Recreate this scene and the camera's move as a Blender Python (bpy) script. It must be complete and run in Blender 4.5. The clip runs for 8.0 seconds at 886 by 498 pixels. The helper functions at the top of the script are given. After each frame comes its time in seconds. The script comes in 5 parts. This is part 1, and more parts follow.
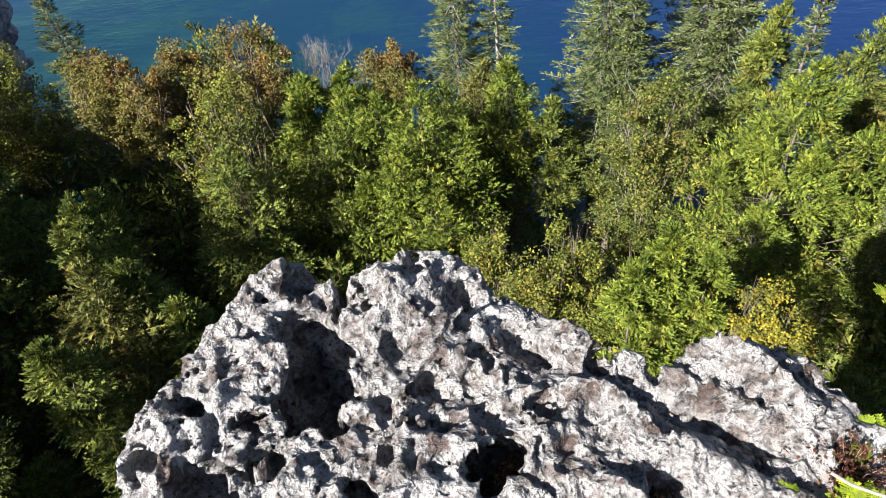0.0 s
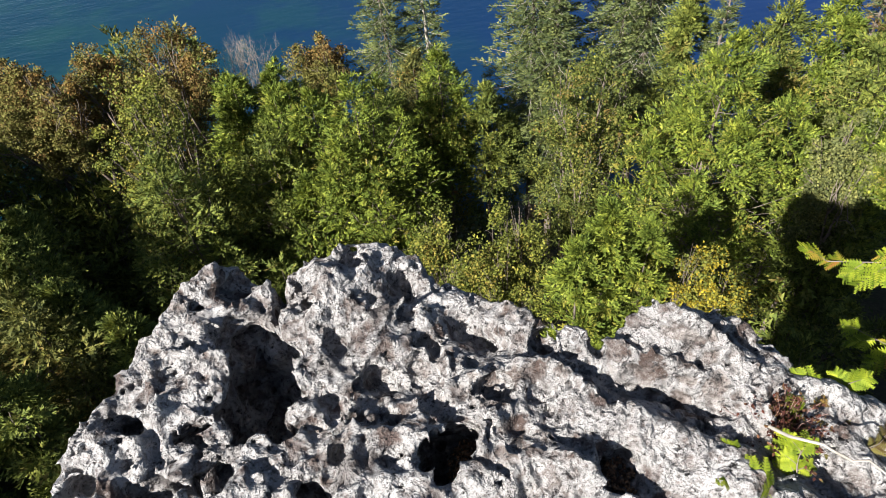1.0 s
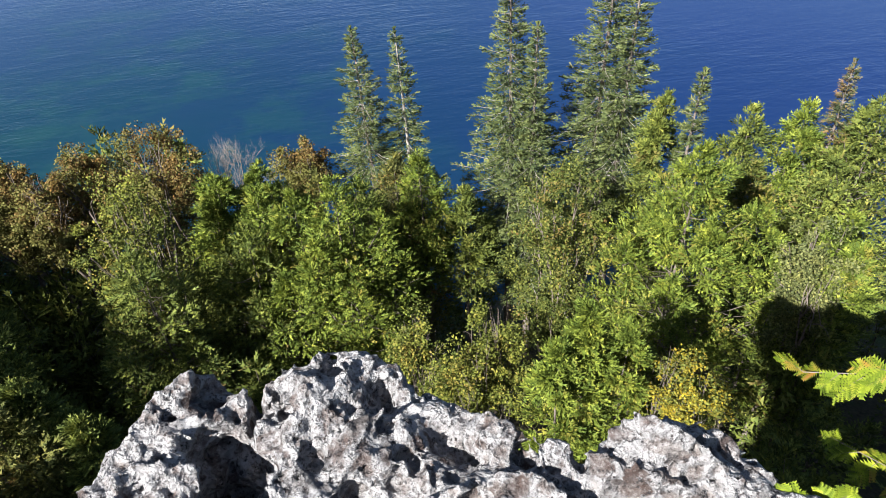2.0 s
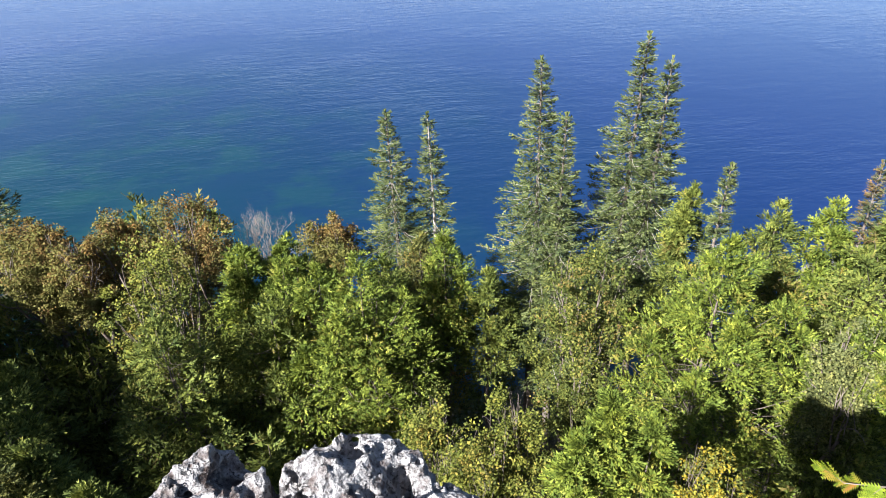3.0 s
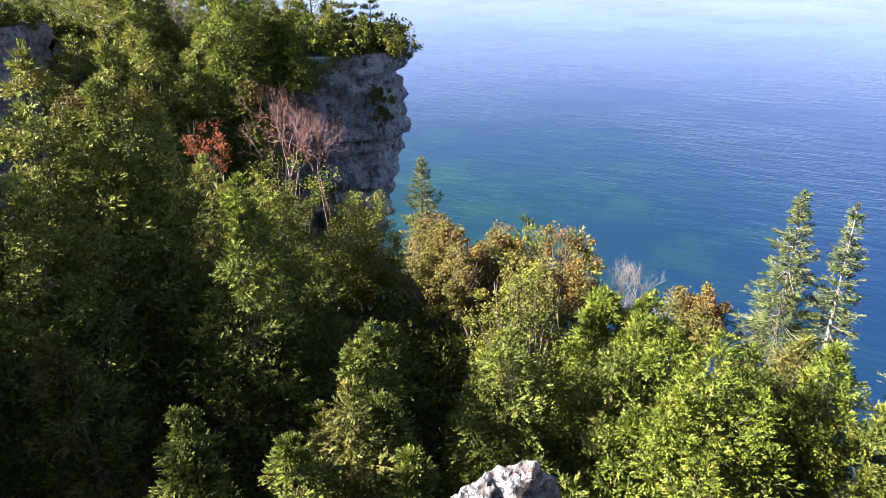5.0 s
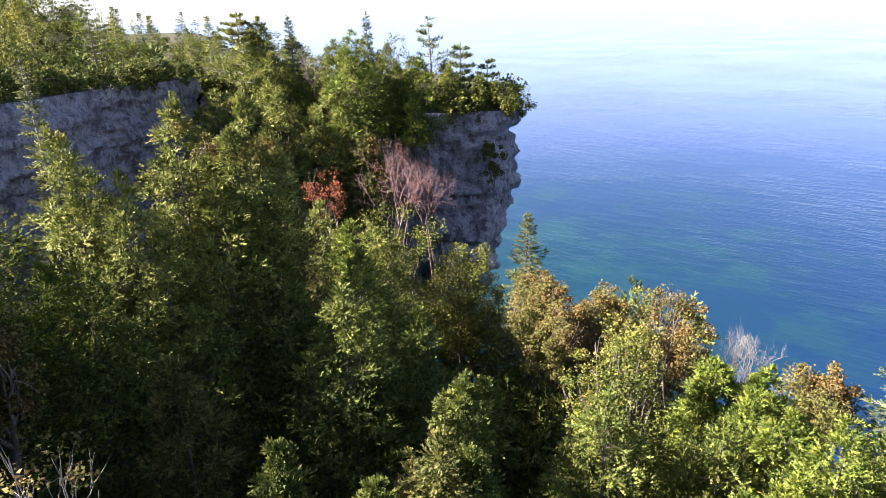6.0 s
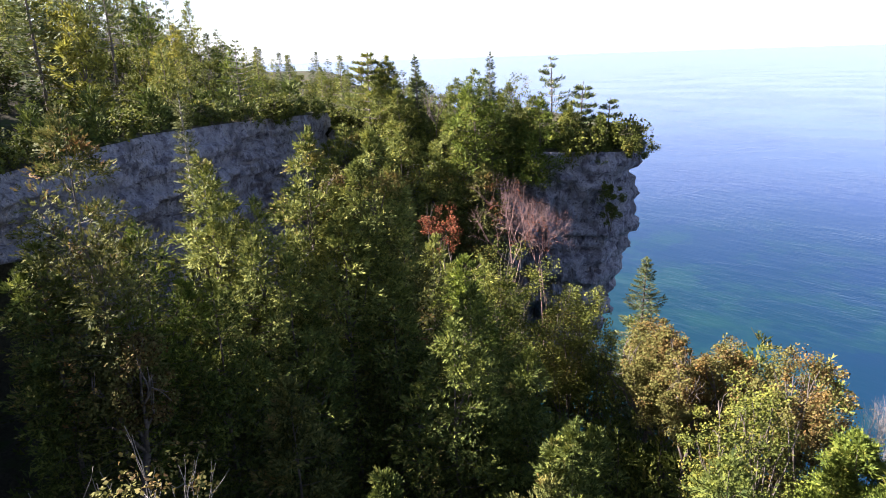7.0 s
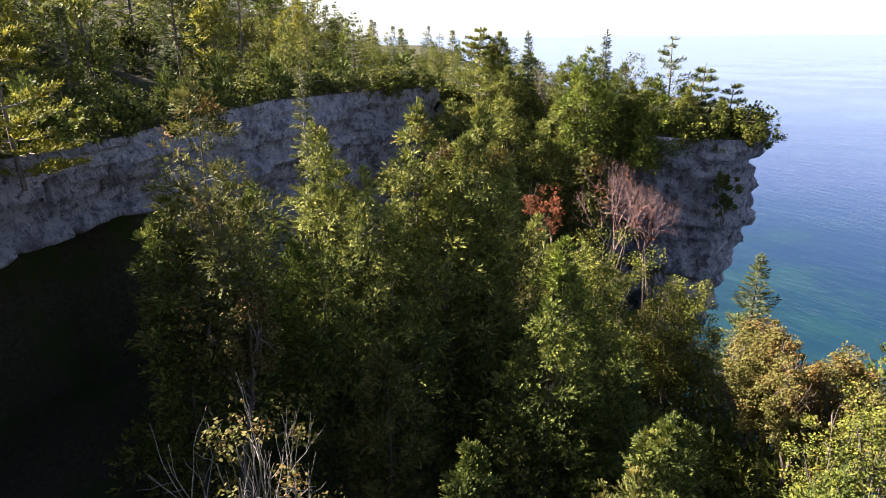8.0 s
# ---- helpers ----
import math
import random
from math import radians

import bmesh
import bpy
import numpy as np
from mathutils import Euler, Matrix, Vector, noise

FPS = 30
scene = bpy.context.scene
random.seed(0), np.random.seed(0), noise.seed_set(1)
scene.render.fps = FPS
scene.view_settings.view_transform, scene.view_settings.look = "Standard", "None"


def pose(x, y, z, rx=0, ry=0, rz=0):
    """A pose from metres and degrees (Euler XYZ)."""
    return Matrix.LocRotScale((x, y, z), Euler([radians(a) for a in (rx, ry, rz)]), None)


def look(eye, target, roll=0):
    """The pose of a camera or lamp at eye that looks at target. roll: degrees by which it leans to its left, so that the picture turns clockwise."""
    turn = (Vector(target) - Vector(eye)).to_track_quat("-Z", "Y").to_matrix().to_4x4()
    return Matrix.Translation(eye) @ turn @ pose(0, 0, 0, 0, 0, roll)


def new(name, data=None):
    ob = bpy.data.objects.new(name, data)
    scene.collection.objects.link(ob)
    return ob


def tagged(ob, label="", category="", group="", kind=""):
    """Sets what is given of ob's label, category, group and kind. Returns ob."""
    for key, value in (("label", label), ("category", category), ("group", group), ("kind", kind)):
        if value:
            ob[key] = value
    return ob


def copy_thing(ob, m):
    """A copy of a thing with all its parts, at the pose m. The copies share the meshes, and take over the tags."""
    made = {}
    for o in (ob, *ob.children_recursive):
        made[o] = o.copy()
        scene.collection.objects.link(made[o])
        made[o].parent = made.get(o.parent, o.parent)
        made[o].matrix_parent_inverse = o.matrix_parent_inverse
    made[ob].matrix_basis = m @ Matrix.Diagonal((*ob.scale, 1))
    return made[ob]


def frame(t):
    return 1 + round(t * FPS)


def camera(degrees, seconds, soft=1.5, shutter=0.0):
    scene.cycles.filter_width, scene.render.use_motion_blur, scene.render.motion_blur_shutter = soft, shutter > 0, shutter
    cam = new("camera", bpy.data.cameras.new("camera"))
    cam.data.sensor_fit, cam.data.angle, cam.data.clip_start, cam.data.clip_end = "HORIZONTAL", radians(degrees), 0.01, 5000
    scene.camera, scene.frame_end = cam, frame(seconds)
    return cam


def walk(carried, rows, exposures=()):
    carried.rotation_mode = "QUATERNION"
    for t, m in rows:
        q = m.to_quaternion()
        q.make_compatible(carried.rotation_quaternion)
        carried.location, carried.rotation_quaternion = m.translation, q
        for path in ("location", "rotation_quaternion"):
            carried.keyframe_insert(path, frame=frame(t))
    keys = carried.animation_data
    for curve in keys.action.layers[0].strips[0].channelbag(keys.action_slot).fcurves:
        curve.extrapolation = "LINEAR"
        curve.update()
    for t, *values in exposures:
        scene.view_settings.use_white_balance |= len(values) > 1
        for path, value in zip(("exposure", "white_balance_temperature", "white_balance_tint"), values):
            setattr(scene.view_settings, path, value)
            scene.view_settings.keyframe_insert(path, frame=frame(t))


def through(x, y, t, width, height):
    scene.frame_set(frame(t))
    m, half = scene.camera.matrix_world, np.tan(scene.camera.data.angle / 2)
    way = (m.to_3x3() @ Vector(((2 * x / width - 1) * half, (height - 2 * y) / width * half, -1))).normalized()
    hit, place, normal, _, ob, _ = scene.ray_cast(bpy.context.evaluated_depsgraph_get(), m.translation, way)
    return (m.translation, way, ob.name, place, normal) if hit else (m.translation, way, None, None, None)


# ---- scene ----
cam = camera(68.75, 8.0, soft=0.8)


def aim(x, y, z, yaw, pitch, roll):
    """A camera pose: yaw to the left of +y, pitch up, roll to the left, in degrees."""
    return pose(x, y, z, 0, 0, yaw) @ pose(0, 0, 0, 90 + pitch) @ pose(0, 0, 0, 0, 0, roll)


PATH = [
    (0.0, aim(0.002, -0.002, 20.002, 0.01, -45.33, -7.10)),
    (0.5, aim(0.020, 0.003, 19.985, -3.33, -46.47, -7.44)),
    (1.0, aim(0.029, 0.004, 19.982, -6.62, -46.72, -6.79)),
    (1.2, aim(0.030, 0.009, 19.988, -7.72, -45.21, -6.02)),
    (2.3, aim(0.023, 0.014, 20.032, -10.78, -36.06, -3.38)),
    (2.5, aim(0.026, 0.012, 20.039, -10.84, -34.63, -3.17)),
    (3.0, aim(-0.002, 0.019, 20.038, -8.32, -31.09, -2.14)),
    (3.5, aim(-0.033, 0.064, 19.984, 0.48, -28.87, -2.12)),
    (4.0, aim(-0.104, 0.102, 19.925, 12.83, -27.32, -1.83)),
    (4.5, aim(-0.124, 0.115, 19.913, 20.40, -26.48, -1.88)),
    (4.7, aim(-0.132, 0.124, 19.905, 23.41, -26.14, -1.78)),
    (5.8, aim(0.020, 0.143, 19.827, 34.86, -21.44, -2.11)),
    (6.0, aim(0.003, 0.142, 19.836, 37.07, -20.18, -2.12)),
    (6.5, aim(-0.100, 0.131, 19.848, 41.38, -18.05, -2.20)),
    (7.0, aim(-0.175, 0.085, 19.840, 46.99, -16.63, -1.91)),
    (7.5, aim(-0.240, 0.043, 19.821, 50.22, -17.18, -1.69)),
    (8.0, aim(-0.249, -0.004, 19.785, 55.97, -18.34, -0.47)),
]
walk(cam, PATH, [(0.0, 2.02, 6350, 8), (1.2, 1.78, 6400, 8), (2.5, 2.12, 5950, 9), (3.5, 2.32, 6250, 11),
                 (4.5, 2.64, 6600, 13), (6.0, 2.9, 6350, 20), (7.0, 2.68, 6350, 20), (8.0, 2.65, 6900, 18)])

# ---- light ----
SUN_AZ, SUN_EL = 128.0, 35.5          # azimuth to the left of +y, height, in degrees
world = bpy.data.worlds.new("world")
scene.world = world
world.use_nodes = True
wn = world.node_tree.nodes
sky = wn.new("ShaderNodeTexSky")
sky.sky_type = "NISHITA"
sky.sun_disc = False
sky.sun_elevation = radians(SUN_EL)
sky.sun_rotation = radians(-SUN_AZ)
sky.air_density, sky.dust_density, sky.ozone_density = 1.0, 1.0, 1.5
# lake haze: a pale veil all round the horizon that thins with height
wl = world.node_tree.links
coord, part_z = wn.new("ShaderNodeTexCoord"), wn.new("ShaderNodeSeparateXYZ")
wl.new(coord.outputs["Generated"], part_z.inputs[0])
# below the horizon the veil stays full and lights the lake from beneath
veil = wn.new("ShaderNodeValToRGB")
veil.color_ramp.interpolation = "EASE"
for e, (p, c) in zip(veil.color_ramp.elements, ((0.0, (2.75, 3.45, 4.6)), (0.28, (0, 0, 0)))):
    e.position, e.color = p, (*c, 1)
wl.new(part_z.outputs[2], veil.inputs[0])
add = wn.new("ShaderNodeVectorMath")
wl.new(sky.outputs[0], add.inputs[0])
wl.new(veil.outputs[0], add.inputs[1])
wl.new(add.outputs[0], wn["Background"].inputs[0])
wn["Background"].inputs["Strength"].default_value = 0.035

TO_SUN = Vector((-math.sin(radians(SUN_AZ)) * math.cos(radians(SUN_EL)),
                 math.cos(radians(SUN_AZ)) * math.cos(radians(SUN_EL)), math.sin(radians(SUN_EL))))
sun = new("sun", bpy.data.lights.new("sun", "SUN"))
sun.data.energy, sun.data.angle, sun.data.color = 5.0, radians(0.55), (1.0, 0.95, 0.87)
sun.matrix_world = look(TO_SUN * 100, (0, 0, 0))

# ---- materials ----


def material(name, rough=0.7, spec=0.3):
    m = bpy.data.materials.new(name)
    m.use_nodes = True
    bsdf = m.node_tree.nodes["Principled BSDF"]
    bsdf.inputs["Roughness"].default_value = rough
    bsdf.inputs["Specular IOR Level"].default_value = spec
    return m, m.node_tree.nodes, m.node_tree.links, bsdf


def noise_node(n, l, coord, scale, detail=4, rough=0.6, kind="ShaderNodeTexNoise"):
    t = n.new(kind)
    t.inputs["Scale"].default_value = scale
    if kind == "ShaderNodeTexNoise":
        t.inputs["Detail"].default_value = detail
        t.inputs["Roughness"].default_value = rough
    l.new(coord, t.inputs["Vector"])
    return t


def ramp(n, l, fac, stops):
    r = n.new("ShaderNodeValToRGB")
    while len(r.color_ramp.elements) < len(stops):
        r.color_ramp.elements.new(0.5)
    for e, (p, c) in zip(r.color_ramp.elements, stops):
        e.position, e.color = p, (*c, 1)
    l.new(fac, r.inputs[0])
    return r


def mix(n, l, fac, a, b, mode="MIX"):
    m = n.new("ShaderNodeMix")
    m.data_type, m.blend_type = "RGBA", mode
    for key, v in ((0, fac), (6, a), (7, b)):
        if hasattr(v, "is_linked"):
            l.new(v, m.inputs[key])
        else:
            m.inputs[key].default_value = v if key == 0 else (*v, 1)
    return m.outputs[2]


def bump(n, l, bsdf, height, strength, distance, chain=None):
    b = n.new("ShaderNodeBump")
    b.inputs["Strength"].default_value, b.inputs["Distance"].default_value = strength, distance
    l.new(height, b.inputs["Height"])
    if chain:
        l.new(chain.outputs[0], b.inputs["Normal"])
    l.new(b.outputs[0], bsdf.inputs["Normal"])
    return b


def leaf_material(name, dark, mid, light, tint=None, tint_at=0.62, through=0.22, patch=0.9):
    """Foliage: colour by leaf and by patch of the crown, a tint in patches, and some light let through."""
    m, n, l, bsdf = material(name, 0.7, 0.12)
    geo, tex = n.new("ShaderNodeNewGeometry"), n.new("ShaderNodeTexCoord")
    dark, mid, light = tuple(0.54 * v for v in dark), tuple(0.72 * v for v in mid), tuple(0.83 * v for v in light)
    tint = tint and tuple(0.72 * v for v in tint)
    leaf = ramp(n, l, geo.outputs["Random Per Island"], [(0.0, dark), (0.5, mid), (1.0, light)]).outputs[0]
    big = noise_node(n, l, tex.outputs["Object"], patch, 3)
    old = ramp(n, l, big.outputs[0], [(0.35, (0.75, 0.8, 0.8)), (0.65, (1.2, 1.15, 0.95))]).outputs[0]
    colour = mix(n, l, 1.0, leaf, old, "MULTIPLY")
    tuft = noise_node(n, l, tex.outputs["Object"], 6 * patch, 2)
    worn = ramp(n, l, tuft.outputs[0], [(0.38, (0.72, 0.78, 0.85)), (0.62, (1.22, 1.16, 1.05))]).outputs[0]
    colour = mix(n, l, 1.0, colour, worn, "MULTIPLY")
    if tint:
        hue = noise_node(n, l, tex.outputs["Object"], patch * 0.8, 2)
        hue.inputs["Distortion"].default_value = 0.4
        add = n.new("ShaderNodeMath")
        add.operation = "MULTIPLY_ADD"
        l.new(geo.outputs["Random Per Island"], add.inputs[0])
        add.inputs[1].default_value = 0.22
        l.new(hue.outputs[0], add.inputs[2])
        where = ramp(n, l, add.outputs[0], [(tint_at - 0.06, (0, 0, 0)), (tint_at + 0.1, (1, 1, 1))]).outputs[0]
        colour = mix(n, l, where, colour, tint)
    l.new(colour, bsdf.inputs["Base Color"])
    glow = n.new("ShaderNodeBsdfTranslucent")
    l.new(colour, glow.inputs[0])
    both = n.new("ShaderNodeMixShader")
    both.inputs[0].default_value = through
    l.new(bsdf.outputs[0], both.inputs[1])
    l.new(glow.outputs[0], both.inputs[2])
    l.new(both.outputs[0], n["Material Output"].inputs[0])
    return m


def bark_material(name, dark, light, scale=14):
    m, n, l, bsdf = material(name, 0.9, 0.15)
    tex = n.new("ShaderNodeTexCoord")
    grain = noise_node(n, l, tex.outputs["Object"], scale, 5)
    l.new(ramp(n, l, grain.outputs[0], [(0.3, dark), (0.7, light)]).outputs[0], bsdf.inputs["Base Color"])
    bump(n, l, bsdf, grain.outputs[0], 0.5, 0.02)
    return m


def rock_material(name, scale, base, pale, dirt, fleck, bump_m, streak=0.0):
    """Weathered limestone: white crust, warm and grey stains, dark flecks and darker pores, pitted relief."""
    m, n, l, bsdf = material(name, 0.92, 0.15)
    tex = n.new("ShaderNodeTexCoord")
    at = tex.outputs["Object"]
    if streak:
        mp = n.new("ShaderNodeMapping")
        mp.inputs["Scale"].default_value = (1, 1, streak)
        l.new(at, mp.inputs[0])
        at_s = mp.outputs[0]
    else:
        at_s = at
    big = noise_node(n, l, at_s, 2.6 * scale, 5, 0.62)
    mid = noise_node(n, l, at, 9 * scale, 8, 0.74)
    crust = noise_node(n, l, at, 30 * scale, 6, 0.72)
    fine = noise_node(n, l, at, 75 * scale, 3, 0.7)
    ridge = noise_node(n, l, at_s, 13 * scale, 5, 0.6)
    ridge.noise_type = "RIDGED_MULTIFRACTAL"
    ridge.inputs["Lacunarity"].default_value = 2.1
    ridge.inputs["Offset"].default_value, ridge.inputs["Gain"].default_value = 0.9, 1.6
    ridge.normalize = True
    pits = noise_node(n, l, at, 48 * scale, kind="ShaderNodeTexVoronoi")
    pits2 = noise_node(n, l, at, 20 * scale, kind="ShaderNodeTexVoronoi")
    c = ramp(n, l, mid.outputs[0], [(0.40, dirt), (0.48, base), (0.56, pale)]).outputs[0]
    c2 = ramp(n, l, big.outputs[0], [(0.38, (0.58, 0.52, 0.48)), (0.54, (1, 1, 1)), (0.68, (1.1, 1.1, 1.12))]).outputs[0]
    c = mix(n, l, 0.85, c, c2, "MULTIPLY")
    white = ramp(n, l, ridge.outputs[0], [(0.58, (0, 0, 0)), (0.92, (0.75, 0.75, 0.75))]).outputs[0]
    c = mix(n, l, white, c, pale)
    speck = ramp(n, l, crust.outputs[0], [(0.36, (1, 1, 1)), (0.43, (0, 0, 0))]).outputs[0]
    c = mix(n, l, speck, c, fleck)
    dots = noise_node(n, l, at, 62 * scale, 7, 0.8)
    c = mix(n, l, ramp(n, l, dots.outputs[0], [(0.38, (0.8, 0.8, 0.8)), (0.47, (0, 0, 0))]).outputs[0], c, dirt)
    c = mix(n, l, ramp(n, l, dots.outputs[0], [(0.56, (0, 0, 0)), (0.66, (0.6, 0.6, 0.6))]).outputs[0], c, pale)
    # pores take the dark fleck colour at the pit centres of the relief
    pore = ramp(n, l, pits.outputs["Distance"], [(0.10, (0.85, 0.85, 0.85)), (0.26, (0, 0, 0))]).outputs[0]
    gate = ramp(n, l, mid.outputs[0], [(0.46, (1, 1, 1)), (0.56, (0, 0, 0))]).outputs[0]
    c = mix(n, l, mix(n, l, 1.0, pore, gate, "MULTIPLY"), c, fleck)
    spot = ramp(n, l, noise_node(n, l, at_s, 6 * scale, 5, 0.65).outputs[0], [(0.58, (0, 0, 0)), (0.66, (0.7, 0.7, 0.7))]).outputs[0]
    c = mix(n, l, spot, c, tuple(0.5 * v for v in base))
    l.new(c, bsdf.inputs["Base Color"])
    b1 = bump(n, l, bsdf, mid.outputs[0], 1.0, bump_m)
    d2 = ramp(n, l, pits2.outputs["Distance"], [(0.0, (0, 0, 0)), (0.4, (1, 1, 1))]).outputs[0]
    b2 = bump(n, l, bsdf, d2, 0.7, bump_m * 0.45, b1)
    d1 = ramp(n, l, pits.outputs["Distance"], [(0.0, (0, 0, 0)), (0.35, (1, 1, 1))]).outputs[0]
    b3 = bump(n, l, bsdf, d1, 0.7, bump_m * 0.25, b2)
    b4 = bump(n, l, bsdf, crust.outputs[0], 0.9, bump_m * 0.35, b3)
    b5 = bump(n, l, bsdf, ridge.outputs[0], 1.0, bump_m * 0.45, b4)
    bump(n, l, bsdf, fine.outputs[0], 0.5, bump_m * 0.07, b5)
    return m


LIME = rock_material("limestone", 1.0, (0.222, 0.200, 0.197), (0.45, 0.436, 0.442), (0.112, 0.083, 0.076), (0.032, 0.029, 0.031), 0.075)
CLIFF = rock_material("cliff_limestone", 0.16, (0.204, 0.187, 0.219), (0.350, 0.327, 0.362), (0.117, 0.105, 0.125), (0.06, 0.056, 0.07), 0.16, 0.4)
# darker copy of the limestone; shade on the shelf is put into its colour
SHELF_SHADED = rock_material("shore_limestone_shaded", 0.16, (0.105, 0.1, 0.096), (0.185, 0.178, 0.172), (0.06, 0.055, 0.05), (0.04, 0.038, 0.036), 0.12)
BARK = bark_material("bark", (0.06, 0.048, 0.04), (0.17, 0.14, 0.12))
GREY_WOOD = bark_material("grey_wood", (0.14, 0.125, 0.11), (0.32, 0.29, 0.26))
RED_TWIG = bark_material("red_twig", (0.16, 0.09, 0.08), (0.34, 0.22, 0.2))
CEDAR = leaf_material("cedar_leaf", (0.072, 0.096, 0.024), (0.132, 0.164, 0.037), (0.222, 0.245, 0.06), (0.23, 0.16, 0.055), 0.79, 0.18)
CEDAR_YELLOW = leaf_material("cedar_leaf_yellow", (0.080, 0.114, 0.019), (0.150, 0.198, 0.033), (0.250, 0.288, 0.052), (0.30, 0.24, 0.05), 0.79, 0.20)
# lighter copy of the cedar leaf; sunlight on the crowns is put into its colour
CEDAR_LIT = leaf_material("cedar_leaf_sunlit", (0.113, 0.138, 0.035), (0.205, 0.230, 0.057), (0.32, 0.328, 0.09), (0.34, 0.24, 0.07), 0.78, 0.22)
CEDAR_ORANGE = leaf_material("cedar_leaf_orange", (0.075, 0.088, 0.027), (0.145, 0.152, 0.044), (0.225, 0.21, 0.065), (0.29, 0.145, 0.05), 0.76)
SPRUCE = leaf_material("spruce_needle", (0.066, 0.092, 0.036), (0.116, 0.146, 0.058), (0.18, 0.205, 0.088), None, through=0.12)
SPRUCE_BROWN = leaf_material("spruce_needle_brown", (0.06, 0.085, 0.045), (0.1, 0.13, 0.07), (0.16, 0.18, 0.1), (0.25, 0.16, 0.07), 0.6, 0.15)
LEAF_ORANGE = leaf_material("leaf_orange", (0.11, 0.065, 0.028), (0.235, 0.142, 0.05), (0.35, 0.245, 0.105), (0.17, 0.165, 0.045), 0.56)
LEAF_BROWN = leaf_material("leaf_brown_green", (0.06, 0.082, 0.02), (0.118, 0.142, 0.034), (0.20, 0.205, 0.055), (0.22, 0.14, 0.045), 0.77)
LEAF_YELLOW = leaf_material("leaf_yellow", (0.24, 0.18, 0.02), (0.40, 0.31, 0.03), (0.50, 0.42, 0.08), (0.16, 0.18, 0.04), 0.58, patch=2.5)
LEAF_GREEN = leaf_material("leaf_yellow_green", (0.085, 0.10, 0.022), (0.145, 0.165, 0.033), (0.225, 0.23, 0.05), (0.28, 0.2, 0.045), 0.76)
LEAF_PALE = leaf_material("leaf_pale_green", (0.095, 0.11, 0.042), (0.15, 0.165, 0.064), (0.215, 0.22, 0.09))
LEAF_RED = leaf_material("leaf_red", (0.16, 0.04, 0.025), (0.28, 0.085, 0.05), (0.36, 0.15, 0.08), through=0.35)
LARCH = leaf_material("needle_gold", (0.17, 0.16, 0.03), (0.29, 0.275, 0.05), (0.40, 0.38, 0.08), through=0.3)
FRESH = leaf_material("cedar_leaf_fresh", (0.17, 0.24, 0.02), (0.27, 0.34, 0.03), (0.38, 0.43, 0.05), (0.42, 0.2, 0.05), 0.78, 0.4, 5.0)


def water_material():
    m, n, l, bsdf = material("lake_water", 0.16, 0.5)
    bsdf.inputs["IOR"].default_value = 1.33
    tex = n.new("ShaderNodeTexCoord")
    at = tex.outputs["Object"]
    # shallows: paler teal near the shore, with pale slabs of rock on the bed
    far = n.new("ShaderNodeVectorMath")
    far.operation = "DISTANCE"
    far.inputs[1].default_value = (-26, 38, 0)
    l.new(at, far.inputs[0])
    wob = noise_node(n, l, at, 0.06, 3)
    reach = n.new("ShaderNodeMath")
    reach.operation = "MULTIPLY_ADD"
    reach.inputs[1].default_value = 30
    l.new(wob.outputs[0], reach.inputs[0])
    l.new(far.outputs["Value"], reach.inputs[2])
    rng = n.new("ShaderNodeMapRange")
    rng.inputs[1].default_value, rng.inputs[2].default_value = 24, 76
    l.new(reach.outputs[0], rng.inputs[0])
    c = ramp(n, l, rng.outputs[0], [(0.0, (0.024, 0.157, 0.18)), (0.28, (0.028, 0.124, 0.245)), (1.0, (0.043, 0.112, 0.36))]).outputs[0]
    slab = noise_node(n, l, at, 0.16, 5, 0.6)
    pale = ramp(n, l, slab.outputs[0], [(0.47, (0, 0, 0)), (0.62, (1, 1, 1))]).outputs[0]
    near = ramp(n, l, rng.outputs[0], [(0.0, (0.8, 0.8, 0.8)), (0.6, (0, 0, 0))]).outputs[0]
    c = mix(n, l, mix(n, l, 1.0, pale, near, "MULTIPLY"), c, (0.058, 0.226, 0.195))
    mp = n.new("ShaderNodeMapping")
    mp.inputs["Rotation"].default_value = (0, 0, radians(25))
    mp.inputs["Scale"].default_value = (0.35, 1.0, 1.0)
    l.new(at, mp.inputs[0])
    w1 = noise_node(n, l, mp.outputs[0], 0.8, 4, 0.5)
    w2 = noise_node(n, l, mp.outputs[0], 3.2, 4, 0.55)
    calm = ramp(n, l, noise_node(n, l, at, 0.025, 3).outputs[0], [(0.4, (0.25, 0.25, 0.25)), (0.6, (1, 1, 1))]).outputs[0]
    h = mix(n, l, 0.25, w1.outputs[0], w2.outputs[0])
    h = mix(n, l, 1.0, h, calm, "MULTIPLY")
    bump(n, l, bsdf, h, 0.45, 0.24)
    # the surface mirrors; coloured haze glow from beneath stands in for upwelling light
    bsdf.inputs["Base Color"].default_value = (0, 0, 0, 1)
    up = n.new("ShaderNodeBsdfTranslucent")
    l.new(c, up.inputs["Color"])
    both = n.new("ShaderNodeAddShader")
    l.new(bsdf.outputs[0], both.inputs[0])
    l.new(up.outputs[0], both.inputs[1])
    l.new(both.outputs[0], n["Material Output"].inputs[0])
    return m


